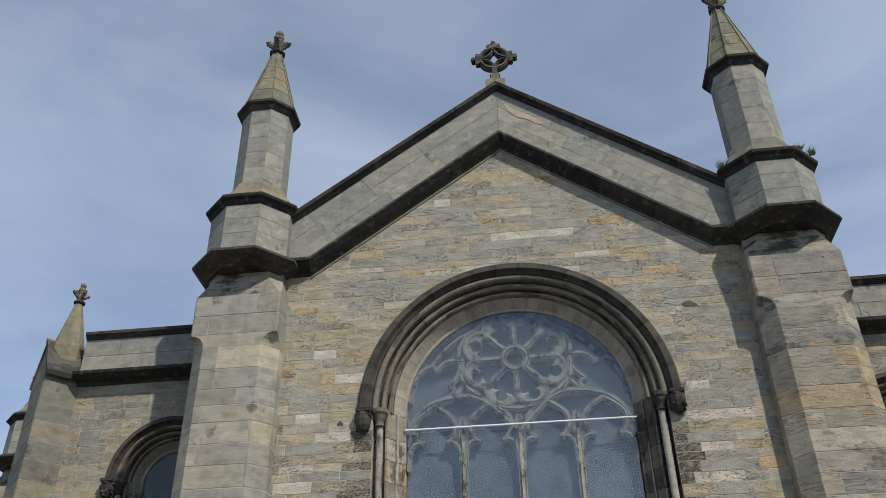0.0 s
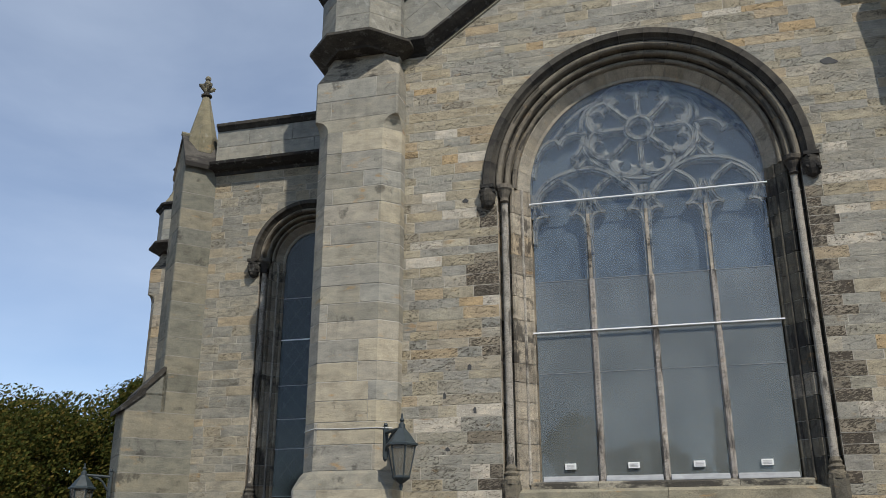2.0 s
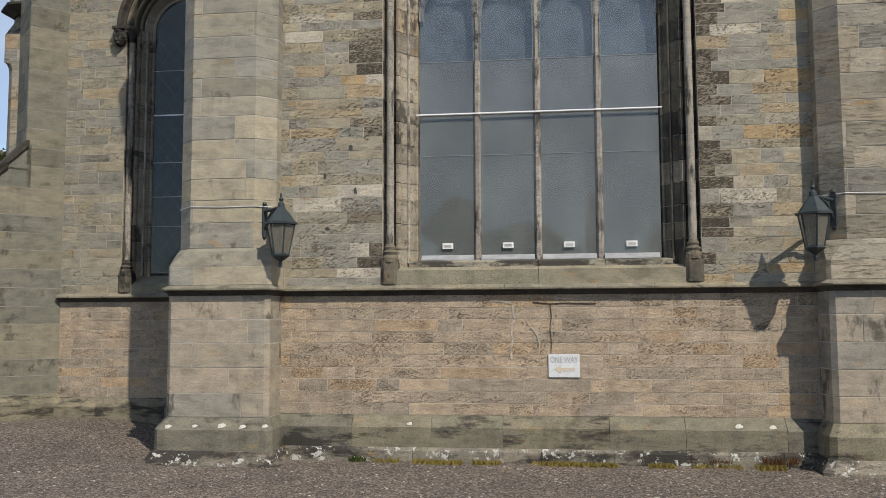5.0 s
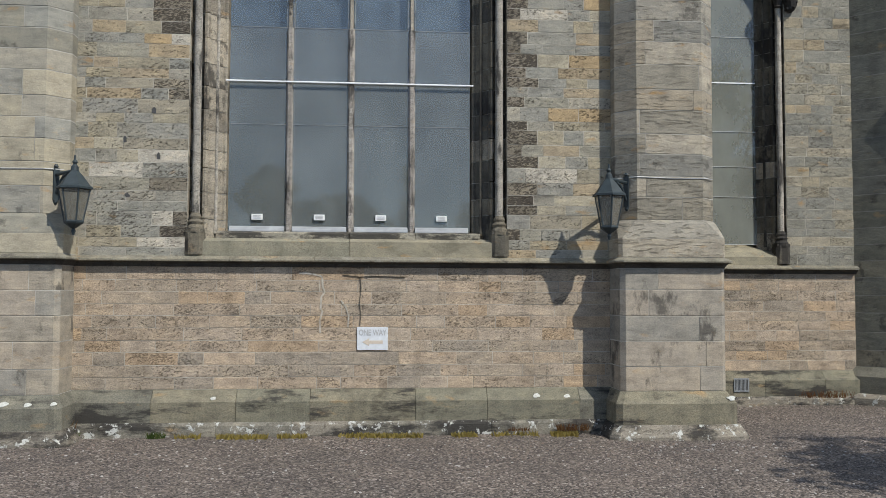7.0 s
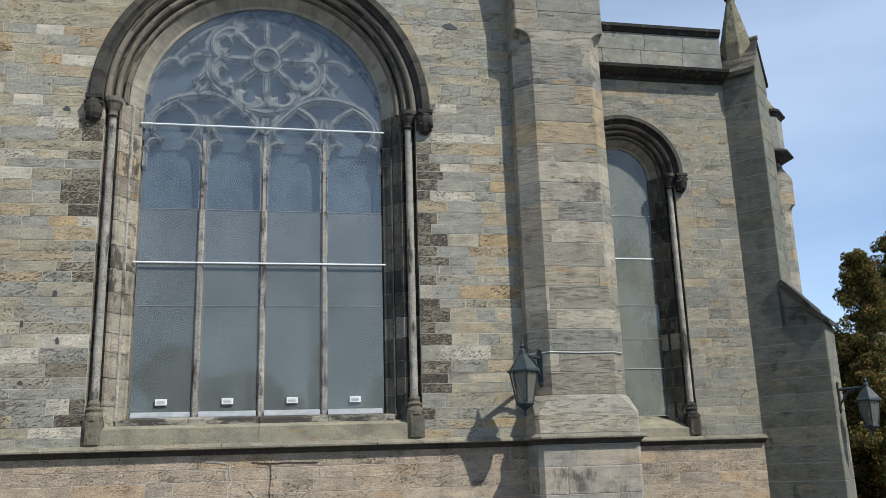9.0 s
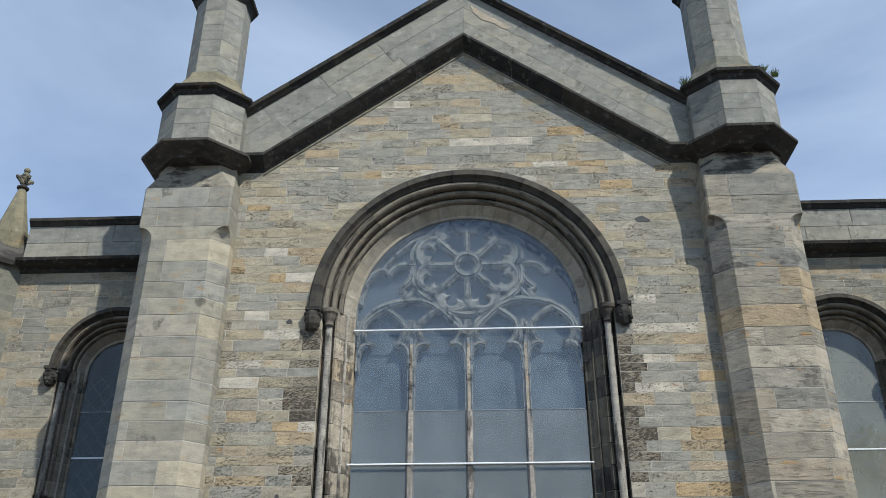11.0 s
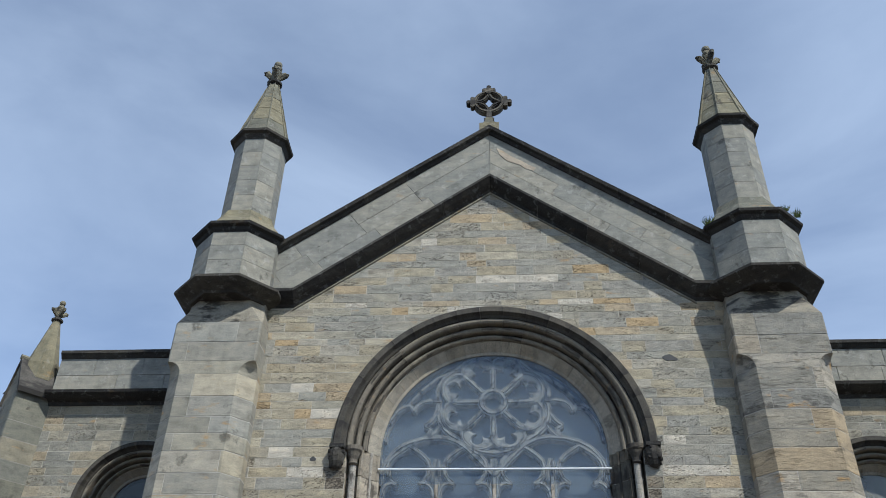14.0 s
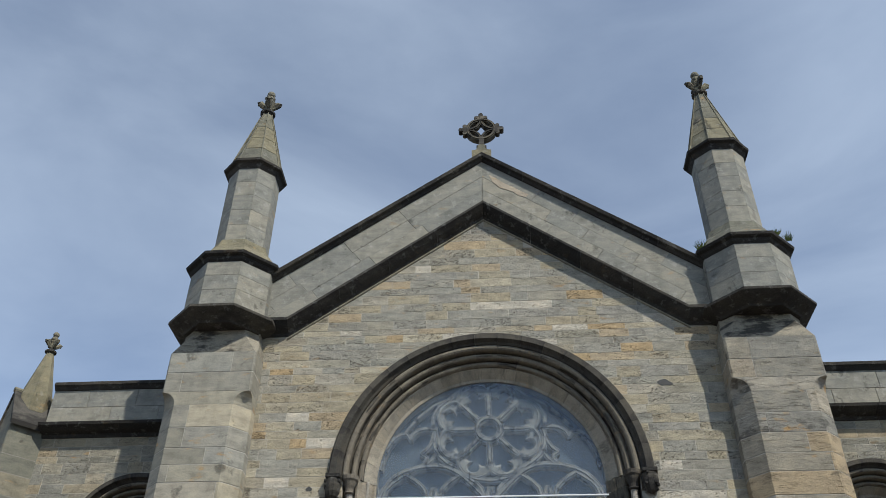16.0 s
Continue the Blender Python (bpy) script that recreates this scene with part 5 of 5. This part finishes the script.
# flank walls and roof close the building behind
for s, nm, xx in ((-1, "wall_flank_west", -9.75), (1, "wall_flank_east", 9.75)):
    bm = bmesh.new()
    box(bm, xx - 0.35, xx + 0.35, 3.4, 26.0, -0.3, 10.6)
    solo(nm, bm, M_WALL, "plain sandstone flank wall", "wall", "structure")
bm = bmesh.new()
skin(bm, [[(x, y, z) for x, z in ((-4.6, 10.6), (4.6, 10.6), (4.6, 11.0), (0, 14.3), (-4.6, 11.0))] for y in (0.52, 26.0)])
solo("roof", bm, M_CORN, "dark pitched roof behind the gable", "roof", "structure")
bm = bmesh.new()
box(bm, -9.4, 9.4, 3.5, 26.0, 10.3, 10.6)
solo("roof_side", bm, M_CORN, "dark roof behind the side parapets", "roof", "structure")


# ---- lanterns ----
def lantern(label):
    """A wall lantern; the arm starts at the origin and reaches along +x; the lamp hangs on it."""
    th = thing("wall_lantern", label, "lantern", "", "wall lanterns")
    lx = 0.47

    turn = 45 / 60

    def hexring(r, z, n=6):
        return [(lx + r * math.cos(2 * math.pi * (i + turn) / n), r * math.sin(2 * math.pi * (i + turn) / n), z) for i in range(n)]

    b = bmesh.new()
    box(b, -0.01, 0.03, -0.04, 0.04, -0.36, 0.07)
    ring_lathe(b, [(0.02, 0.07), (0.035, 0.09), (0.02, 0.12)], 8, 0.01, 0.0)
    ring_lathe(b, [(0.012, -0.42), (0.03, -0.39), (0.03, -0.36)], 8, 0.01, 0.0)
    part("wall_plate", b, M_IRON, th)
    b = bmesh.new()
    tube(b, [(0.0, 0, -0.02), (0.12, 0, -0.015), (lx, 0, 0.0)], 0.024, 8)
    arm = part("arm", b, M_IRON, th)
    b = bmesh.new()
    tube(b, [(0.02, 0, -0.27), (0.08, 0, -0.20), (0.13, 0, -0.12), (0.20, 0, -0.06), (0.30, 0, -0.03)], 0.021, 8)
    part("brace", b, M_IRON, arm, "curved iron brace")
    b = bmesh.new()
    skin(b, [hexring(r, z) for r, z in ((0.05, 0.0), (0.07, -0.03), (0.13, -0.10), (0.20, -0.20), (0.235, -0.22), (0.235, -0.245), (0.20, -0.25))])
    roof_cap = part("roof", b, M_IRON, th, "six-sided hipped lantern roof")
    b = bmesh.new()
    skin(b, [hexring(r, z, 12) for r, z in ((0.012, 0.20), (0.016, 0.14), (0.035, 0.11), (0.02, 0.08), (0.045, 0.05), (0.05, 0.0), (0.035, -0.02))])
    part("finial", b, M_IRON, roof_cap)
    top, bot = hexring(0.195, -0.25), hexring(0.115, -0.66)
    for i in range(6):
        b = bmesh.new()
        tube(b, [top[i], bot[i]], 0.012, 5)
        part("glazing_post", b, M_IRON, th)
        b = bmesh.new()
        j = (i + 1) % 6
        vs = [Vector(p) for p in (top[i], top[j], bot[j], bot[i])]
        c = sum(vs, Vector()) / 4
        nrm = Vector((c.x - lx, c.y, 0)).normalized() * 0.002
        skin(b, [[v + nrm for v in vs], [v - nrm for v in vs]])
        part("lamp_pane", b, M_LAMPGLASS, th)
    b = bmesh.new()
    skin(b, [hexring(r, z) for r, z in ((0.125, -0.65), (0.13, -0.67), (0.12, -0.69), (0.05, -0.74), (0.02, -0.76), (0.03, -0.79), (0.012, -0.84))])
    part("bottom_cap", b, M_IRON, th)
    b = bmesh.new()
    ring_lathe(b, [(0.03, -0.64), (0.035, -0.5), (0.02, -0.40)], 10, lx, 0)
    part("bulb", b, M_WHITE, th)
    return th


lan = lantern("dark green-grey iron wall lantern on a bracket")
LZ = 3.82
lan.matrix_basis = pose(-4.28, -0.37, LZ, 0, 0, -42) @ Matrix.Scale(1.1, 4)
copy_thing(lan, pose(4.28, -0.37, LZ, 0, 0, 222))
copy_thing(lan, pose(-10.75, 1.89, LZ - 0.38, 0, 0, 225))
copy_thing(lan, pose(10.95, 1.89, LZ - 0.38, 0, 0, -45))

# thin cables along the buttresses
for x0, x1 in ((-5.71, -4.13), (4.13, 5.71)):
    b = bmesh.new()
    tube(b, [(x0 - 0.008, -0.1, LZ + 0.05), (x0 - 0.008, -0.25, LZ + 0.05), (x0 + 0.265, -0.51, LZ + 0.06), ((x0 + x1) / 2, -0.512, LZ + 0.045), (x1 - 0.265, -0.51, LZ + 0.05), (x1 - 0.05, -0.32, LZ + 0.06)], 0.009, 6)
    solo("cable", b, M_CABLE, "thin grey cable clipped round the buttress", "cable", "", "lantern cables")

# ---- sign ----
sign = thing("one_way_sign", "white rectangular one way sign with faded arrow on the wall", "sign", "", "", (0.367, -0.02, 1.385))
bm = bmesh.new()
box(bm, -0.235, 0.235, -0.008, 0.02, -0.175, 0.175)
part("sign_plate", bm, M_SIGN, sign)
fc = bpy.data.curves.new("sign_text", "FONT")
fc.body, fc.size, fc.align_x, fc.extrude, fc.offset = "ONE WAY", 0.105, "CENTER", 0.001, 0.002
fo = new("lettering", fc)
fo.data.materials.append(M_GREYTXT)
fo.parent = sign
fo.matrix_basis = pose(0, -0.011, 0.05, 90, 0, 0) @ Matrix.Diagonal((0.86, 1.2, 1, 1))
bm = bmesh.new()
slab(bm, [(-0.16, -0.055), (-0.05, 0.005), (-0.05, -0.03), (0.16, -0.03), (0.16, -0.08), (-0.05, -0.08), (-0.05, -0.115)], -0.012, -0.009)
part("arrow", bm, M_YELLOW, sign, "faded yellow arrow pointing left")


# ---- trees and plants ----
def leaf_cloud(bm, centres, per, size, spread):
    for c, r in centres:
        for _ in range(per):
            d = Vector((rng.gauss(0, 1), rng.gauss(0, 1), rng.gauss(0, 1))).normalized() * r * rng.uniform(0.55, 1.05) ** 0.7
            p = Vector(c) + Vector((d.x, d.y, d.z * spread))
            u = Vector((rng.gauss(0, 1), rng.gauss(0, 1), rng.gauss(0, 1))).normalized()
            v = u.orthogonal().normalized()
            w = u.cross(v)
            s = size * rng.uniform(0.6, 1.3)
            vs = [bm.verts.new(q) for q in (p - v * s, p + w * s * 0.5, p + v * s, p - w * s * 0.5)]
            bm.faces.new(vs)


def broad_tree(x, y, h, spread, label, per=1500, size=0.075):
    th = thing("tree", label, "tree", "", "churchyard trees", (x, y, 0.1))
    b = bmesh.new()
    tube(b, [(0, 0, -0.3), (0.1, 0, h * 0.2), (0.0, 0.1, h * 0.45), (0.1, 0, h * 0.75)], [0.45, 0.34, 0.25, 0.1], 10)
    cents = []
    for i in range(60):
        a = rng.uniform(0, 6.28)
        t = rng.uniform(0.08, 1.0)
        zz = h * (0.20 + 0.76 * t)
        rr = spread * math.sqrt(max(0.05, 1 - (2 * (0.2 + 0.8 * t) - 1.0) ** 2)) * rng.uniform(0.35, 1.0)
        cents.append(((rr * math.cos(a), rr * math.sin(a), zz), rng.uniform(0.7, 1.35) * spread / 3.4))
        if i < 16:
            tube(b, [(0, 0, h * 0.3 + i * 0.02 * h), (rr * 0.5 * math.cos(a), rr * 0.5 * math.sin(a), (h * 0.35 + zz) / 2), (rr * math.cos(a), rr * math.sin(a), zz)], [0.14, 0.08, 0.03], 6)
    part("trunk", b, M_BARK, th)
    b = bmesh.new()
    leaf_cloud(b, cents, per, size, 0.8)
    part("crown", b, M_LEAF, th, "dense dark green leaves turning yellow")
    return th


def conifer(x, y, h, w, label):
    th = thing("conifer", label, "tree", "", "churchyard trees", (x, y, 0.1))
    b = bmesh.new()
    tube(b, [(0, 0, -0.3), (0, 0, h * 0.5), (0, 0, h)], [0.35, 0.2, 0.03], 8)
    cents = []
    for i in range(135):
        t = (i + rng.random()) / 135
        a = rng.uniform(0, 6.28)
        reach = w * (1 - t) ** 0.75 * rng.uniform(0.65, 1.2) + 0.15
        z0 = h * (0.05 + 0.92 * t)
        tip = (reach * math.cos(a), reach * math.sin(a), z0 + reach * rng.uniform(-0.05, 0.35))
        tube(b, [(0, 0, z0), tip], [0.035, 0.01], 4)
        for k in range(6):
            f = 0.3 + 0.14 * k
            cents.append(((tip[0] * f + rng.gauss(0, 0.1), tip[1] * f + rng.gauss(0, 0.1), z0 + (tip[2] - z0) * f + rng.gauss(0, 0.08)), rng.uniform(0.22, 0.42) * (1.25 - 0.6 * t) * (1.15 - 0.4 * f)))
    part("trunk", b, M_BARK, th)
    b = bmesh.new()
    leaf_cloud(b, cents, 70, 0.05, 0.9)
    part("crown", b, M_CONIFER, th, "dense green and rust-brown conifer foliage")
    return th


broad_tree(-22.5, 14.0, 6.9, 4.3, "leafy broad tree behind the church corner")
broad_tree(-18.6, 16.5, 8.2, 3.9, "leafy broad tree behind the church corner")
broad_tree(-27.5, 17.0, 6.6, 4.6, "leafy broad tree beside the drive")
conifer(18.7, 11.0, 8.6, 2.3, "tall dark conifer with browning sprays")
conifer(21.6, 13.0, 9.8, 2.7, "tall dark conifer with browning sprays")
conifer(17.0, 12.5, 6.6, 1.8, "dark conifer beside the church")
conifer(24.5, 11.0, 9.0, 2.6, "tall conifer with rusty browning sprays")
conifer(17.6, 9.6, 4.9, 1.8, "low spreading conifer with rusty sprays")
conifer(20.0, 14.5, 6.4, 2.4, "spreading conifer with rusty sprays")


def tuft(name, x, y, z, w, h, n, mat, label, droop=0.4):
    bm = bmesh.new()
    for _ in range(n):
        px, py = x + rng.uniform(-w, w), y + rng.uniform(-w, w) * 0.3
        a, l = rng.uniform(0, 6.28), h * rng.uniform(0.5, 1.2)
        dx, dy = math.cos(a) * l * droop, math.sin(a) * l * droop * 0.6
        t = 0.004 + l * 0.022
        vs = [bm.verts.new(q) for q in ((px - t, py, z), (px + t, py, z), (px + dx * 0.6 + t * 0.7, py + dy * 0.6, z + l * 0.65), (px + dx, py + dy, z + l), (px + dx * 0.6 - t * 0.7, py + dy * 0.6, z + l * 0.65))]
        bm.faces.new(vs)
    return solo(name, bm, mat, label, "plant", "", "wall plants")


tuft("weed", -3.98, -0.36, -0.07, 0.09, 0.15, 60, M_GRASS, "green weed growing at the wall's foot")
tuft("weed", -2.78, -0.33, -0.07, 0.12, 0.11, 90, M_GRASS, "green weed growing at the wall's foot")
tuft("weed", -4.05, -0.30, 0.0, 0.10, 0.20, 40, M_BROWN, "dry brown weed in the buttress corner")
tuft("weed", 3.42, -0.30, 0.0, 0.24, 0.10, 110, M_BROWN, "dry reddish weed on the footing ledge")
tuft("weed", 2.6, -0.30, 0.0, 0.18, 0.06, 50, M_BROWN, "dry reddish weed on the footing ledge")
tuft("weed", 8.9, SIDE_Y - 0.28, 0.14, 0.5, 0.14, 120, M_BROWN, "dry reddish weed along the side footing")
bm = bmesh.new()
for _ in range(5200):
    t = rng.random()
    px = rng.choice((rng.uniform(-2.6, 3.9), rng.uniform(-2.2, -0.2), rng.uniform(0.0, 2.0), rng.uniform(3.0, 3.9)))
    py, l = -0.27 - abs(rng.gauss(0, 0.09)), rng.uniform(0.025, 0.08)
    if math.sin(px * 3.1) + math.sin(px * 7.7 + 1) < -0.5:
        continue
    z = ground_height(px, py) - 0.005
    a = rng.uniform(0, 6.28)
    d = Vector((math.cos(a), math.sin(a), 0)) * l * 0.5
    vs = [bm.verts.new(q) for q in (Vector((px, py, z)) - d * 0.5, Vector((px, py, z)) + d * 0.5, Vector((px, py, z + l)) + d)]
    bm.faces.new(vs)
solo("moss", bm, M_MOSS, "yellow-brown moss along the foot of the wall", "moss", "stuff")
for x, y, z, h in ((4.10, -0.40, 12.20, 0.24), (5.45, -0.75, 12.24, 0.14), (5.72, -0.55, 12.24, 0.22)):
    tuft("fern", x, y, z, 0.05, h * 0.8, 44, M_GRASS, "small fern growing on the pinnacle ledge", 0.7)
tuft("weed", 4.95, -0.62, 12.32, 0.22, 0.12, 60, M_MOSS, "dry weed clinging to the pinnacle")

# loose stones on the gravel
bm = bmesh.new()
for _ in range(1500):
    px, py = rng.uniform(-7.5, 9.5), -0.4 - abs(rng.gauss(0, 1.0)) * 2.2
    if abs(px) > 3.9 and py > -1.1:
        py -= 0.8
    r = rng.uniform(0.008, 0.02)
    bmesh.ops.create_icosphere(bm, subdivisions=1, radius=r, matrix=Matrix.Translation((px, py, ground_height(px, py) + r * 0.3)) @ Matrix.Diagonal((rng.uniform(0.8, 1.5), 1, 0.6, 1)))
M_PEBBLE = stone("pebble_stone", [(0.16, 0.13, 0.115), (0.25, 0.22, 0.2), (0.10, 0.09, 0.085), (0.42, 0.40, 0.38), (0.2, 0.155, 0.13)], 0.1, 0.0)
solo("loose_gravel", bm, M_PEBBLE, "loose stones lying on the gravel", "gravel", "stuff")

# lichen discs, putlog holes and a vent on the walls
M_LICHEN = paint("white_lichen", (0.46, 0.46, 0.42), 0.95, vary=0.35, scale=60)
for px, py, pz, r in ((-5.62, -0.76, 0.49, 0.05), (-5.2, -0.75, 0.50, 0.04), (-4.78, -0.74, 0.51, 0.06), (-4.45, -0.75, 0.50, 0.05), (-4.1, -0.74, 0.51, 0.045), (-2.0, -0.13, 0.50, 0.04), (2.9, -0.12, 0.51, 0.055), (3.38, -0.12, 0.50, 0.05), (5.75, -0.74, 0.52, 0.06)):
    bm = bmesh.new()
    ring = [(r * (1 + 0.25 * math.sin(3 * t + px) + 0.12 * math.sin(5 * t)) * math.cos(t), r * 0.8 * (1 + 0.2 * math.sin(2 * t + pz)) * math.sin(t)) for t in [2 * math.pi * q / 16 for q in range(16)]]
    skin(bm, [[(x, y, 0) for x, y in ring], [(x * 0.9, y * 0.9, 0.006) for x, y in ring]])
    ob = solo("lichen_patch", bm, M_LICHEN, "round white lichen patch on the plinth slope", "lichen", "", "lichen patches")
    ob.matrix_basis = Matrix.Translation((px, py, pz)) @ Matrix.Rotation(radians(48), 4, "X")
for hx, hz, w, h in ((3.11, 9.61, 0.13, 0.06), (-3.02, 7.78, 0.045, 0.04), (-2.98, 4.85, 0.045, 0.045), (-3.4, 4.4, 0.03, 0.05), (-3.35, 3.55, 0.04, 0.03), (-2.9, 4.15, 0.03, 0.05)):
    bm = bmesh.new()
    ring = [(hx + w * (1 + 0.3 * math.sin(2 * t + hz)) * math.cos(t), hz + h * (1 + 0.3 * math.sin(3 * t + hx)) * math.sin(t)) for t in [2 * math.pi * q / 12 for q in range(12)]]
    slab(bm, ring, -0.0125, 0.0)
    part("worn_hole", bm, M_DARK, wall_south, "dark worn hole in the stone")
vent = thing("wall_vent", "grey cast vent grille low in the side wall", "vent", "", "", (7.33, SIDE_Y - 0.175, 0.37))
bm = bmesh.new()
for x0, x1, z0, z1 in ((-0.15, 0.15, 0.10, 0.125), (-0.15, 0.15, -0.125, -0.10), (-0.15, -0.125, -0.1, 0.1), (0.125, 0.15, -0.1, 0.1)):
    box(bm, x0, x1, -0.012, 0.0, z0, z1)
part("vent_frame", bm, M_JOINT, vent)
for q in range(9):
    bm = bmesh.new()
    box(bm, -0.112 + q * 0.026, -0.1 + q * 0.026, -0.01, 0.0, -0.1, 0.1)
    part("vent_bar", bm, M_JOINT, vent)
bm = bmesh.new()
box(bm, -0.125, 0.125, -0.004, 0.0, -0.1, 0.1)
part("vent_back", bm, M_DARK, vent)

box_thing = thing("junction_box", "small white plastic box on the side window's sill", "electrical box", "", "", (6.92, SIDE_Y + 0.03, 2.87))
bm = bmesh.new()
box(bm, -0.045, 0.045, -0.03, 0.03, 0.0, 0.11)
bmesh.ops.bevel(bm, geom=list(bm.edges), offset=0.008, segments=1, affect="EDGES")
part("body", bm, M_WHITE, box_thing)
bm = bmesh.new()
tube(bm, [(0, -0.032, 0.02), (0, -0.04, 0.0), (0.0, -0.05, -0.05)], 0.006, 6)
part("lead", bm, M_CABLE, box_thing)

# a pale repointed seam and dark settlement cracks in the lower wall
def wall_seam(name, pts, w, mat, label):
    b = bmesh.new()
    rib(b, pts, w, -0.013, 0.01)
    part(name, b, mat, wall_south, label)


wall_seam("repointed_seam", [(-0.76, 2.385), (-0.62, 2.38), (-0.50, 2.36), (-0.41, 2.33), (-0.40, 2.18), (-0.37, 2.10), (-0.42, 2.02), (-0.43, 1.84), (-0.40, 1.80), (-0.44, 1.66), (-0.43, 1.47)], 0.030, M_SEAM, "pale repointed mortar seam")
wall_seam("repointed_seam", [(-0.12, 1.97), (-0.04, 1.86), (0.0, 1.72), (-0.01, 1.56)], 0.024, M_SEAM, "pale repointed mortar seam")
wall_seam("wall_crack", [(-0.10, 2.36), (0.16, 2.33), (0.40, 2.345), (0.86, 2.33)], 0.008, M_STRING, "dark horizontal crack")
wall_seam("wall_crack", [(0.17, 2.33), (0.19, 2.15), (0.165, 1.95), (0.185, 1.75), (0.175, 1.57)], 0.006, M_STRING, "dark settlement crack")

# trees across the yard, which the glass mirrors, and one whose shade falls on the gravel
broad_tree(-8.0, -60, 12.6, 3.4, "tall leafy tree across the yard", 130, 0.26)
broad_tree(-1.5, -60, 10.2, 4.2, "leafy tree across the yard", 130, 0.26)
conifer(3.6, -60, 13.0, 0.8, "tall narrow conifer across the yard")
far_tree = broad_tree(12, -64, 10.0, 5.0, "leafy tree across the yard", 110, 0.26)
for x, y, r in ((-19, -64, 200), (23, -68, 20), (-31, -60, 100), (35, -66, 260)):
    copy_thing(far_tree, pose(x, y, 0.1, 0, 0, r))
broad_tree(12.3, -9.2, 9.5, 2.8, "leafy tree beside the gravel yard", 150, 0.13)

# far edge of the churchyard: lawn, added hedge, rail fence
bm = bmesh.new()
lawn = [(-60, 15), (-12, 13.5), (-12, 60), (-60, 60)]
prism(bm, lawn, -0.2, 0.03)
M_LAWN = paint("mown_grass", (0.10, 0.15, 0.035), 0.9, vary=0.4, scale=3.0, bump=0.5)
solo("lawn", bm, M_LAWN, "mown green lawn beyond the gravel", "lawn", "structure")
# made-up hedge that fills in the shade beneath the broad trees
bm = bmesh.new()
leaf_cloud(bm, [((-44 + i * 0.55, 19.5 + rng.uniform(-0.8, 0.8), rng.uniform(0.2, 2.6)), rng.uniform(0.7, 1.2)) for i in range(56)], 170, 0.2, 0.9)
solo("hedge", bm, M_LEAF, "leaf mass added behind the lawn for the dark under the trees", "hedge")
fence = thing("rail_fence", "low pale rail fence on the lawn", "fence", "", "", (-24.0, 20.0, 0.0))
for q in range(5):
    bm = bmesh.new()
    box(bm, -3.0 + q * 1.5, -2.92 + q * 1.5, 0, 0.08, 0.0, 1.0)
    part("post", bm, M_CABLE, fence)
for z in (0.45, 0.9):
    bm = bmesh.new()
    tube(bm, [(-3.0, 0.04, z), (3.08, 0.04, z)], 0.03, 6)
    part("rail", bm, M_CABLE, fence)
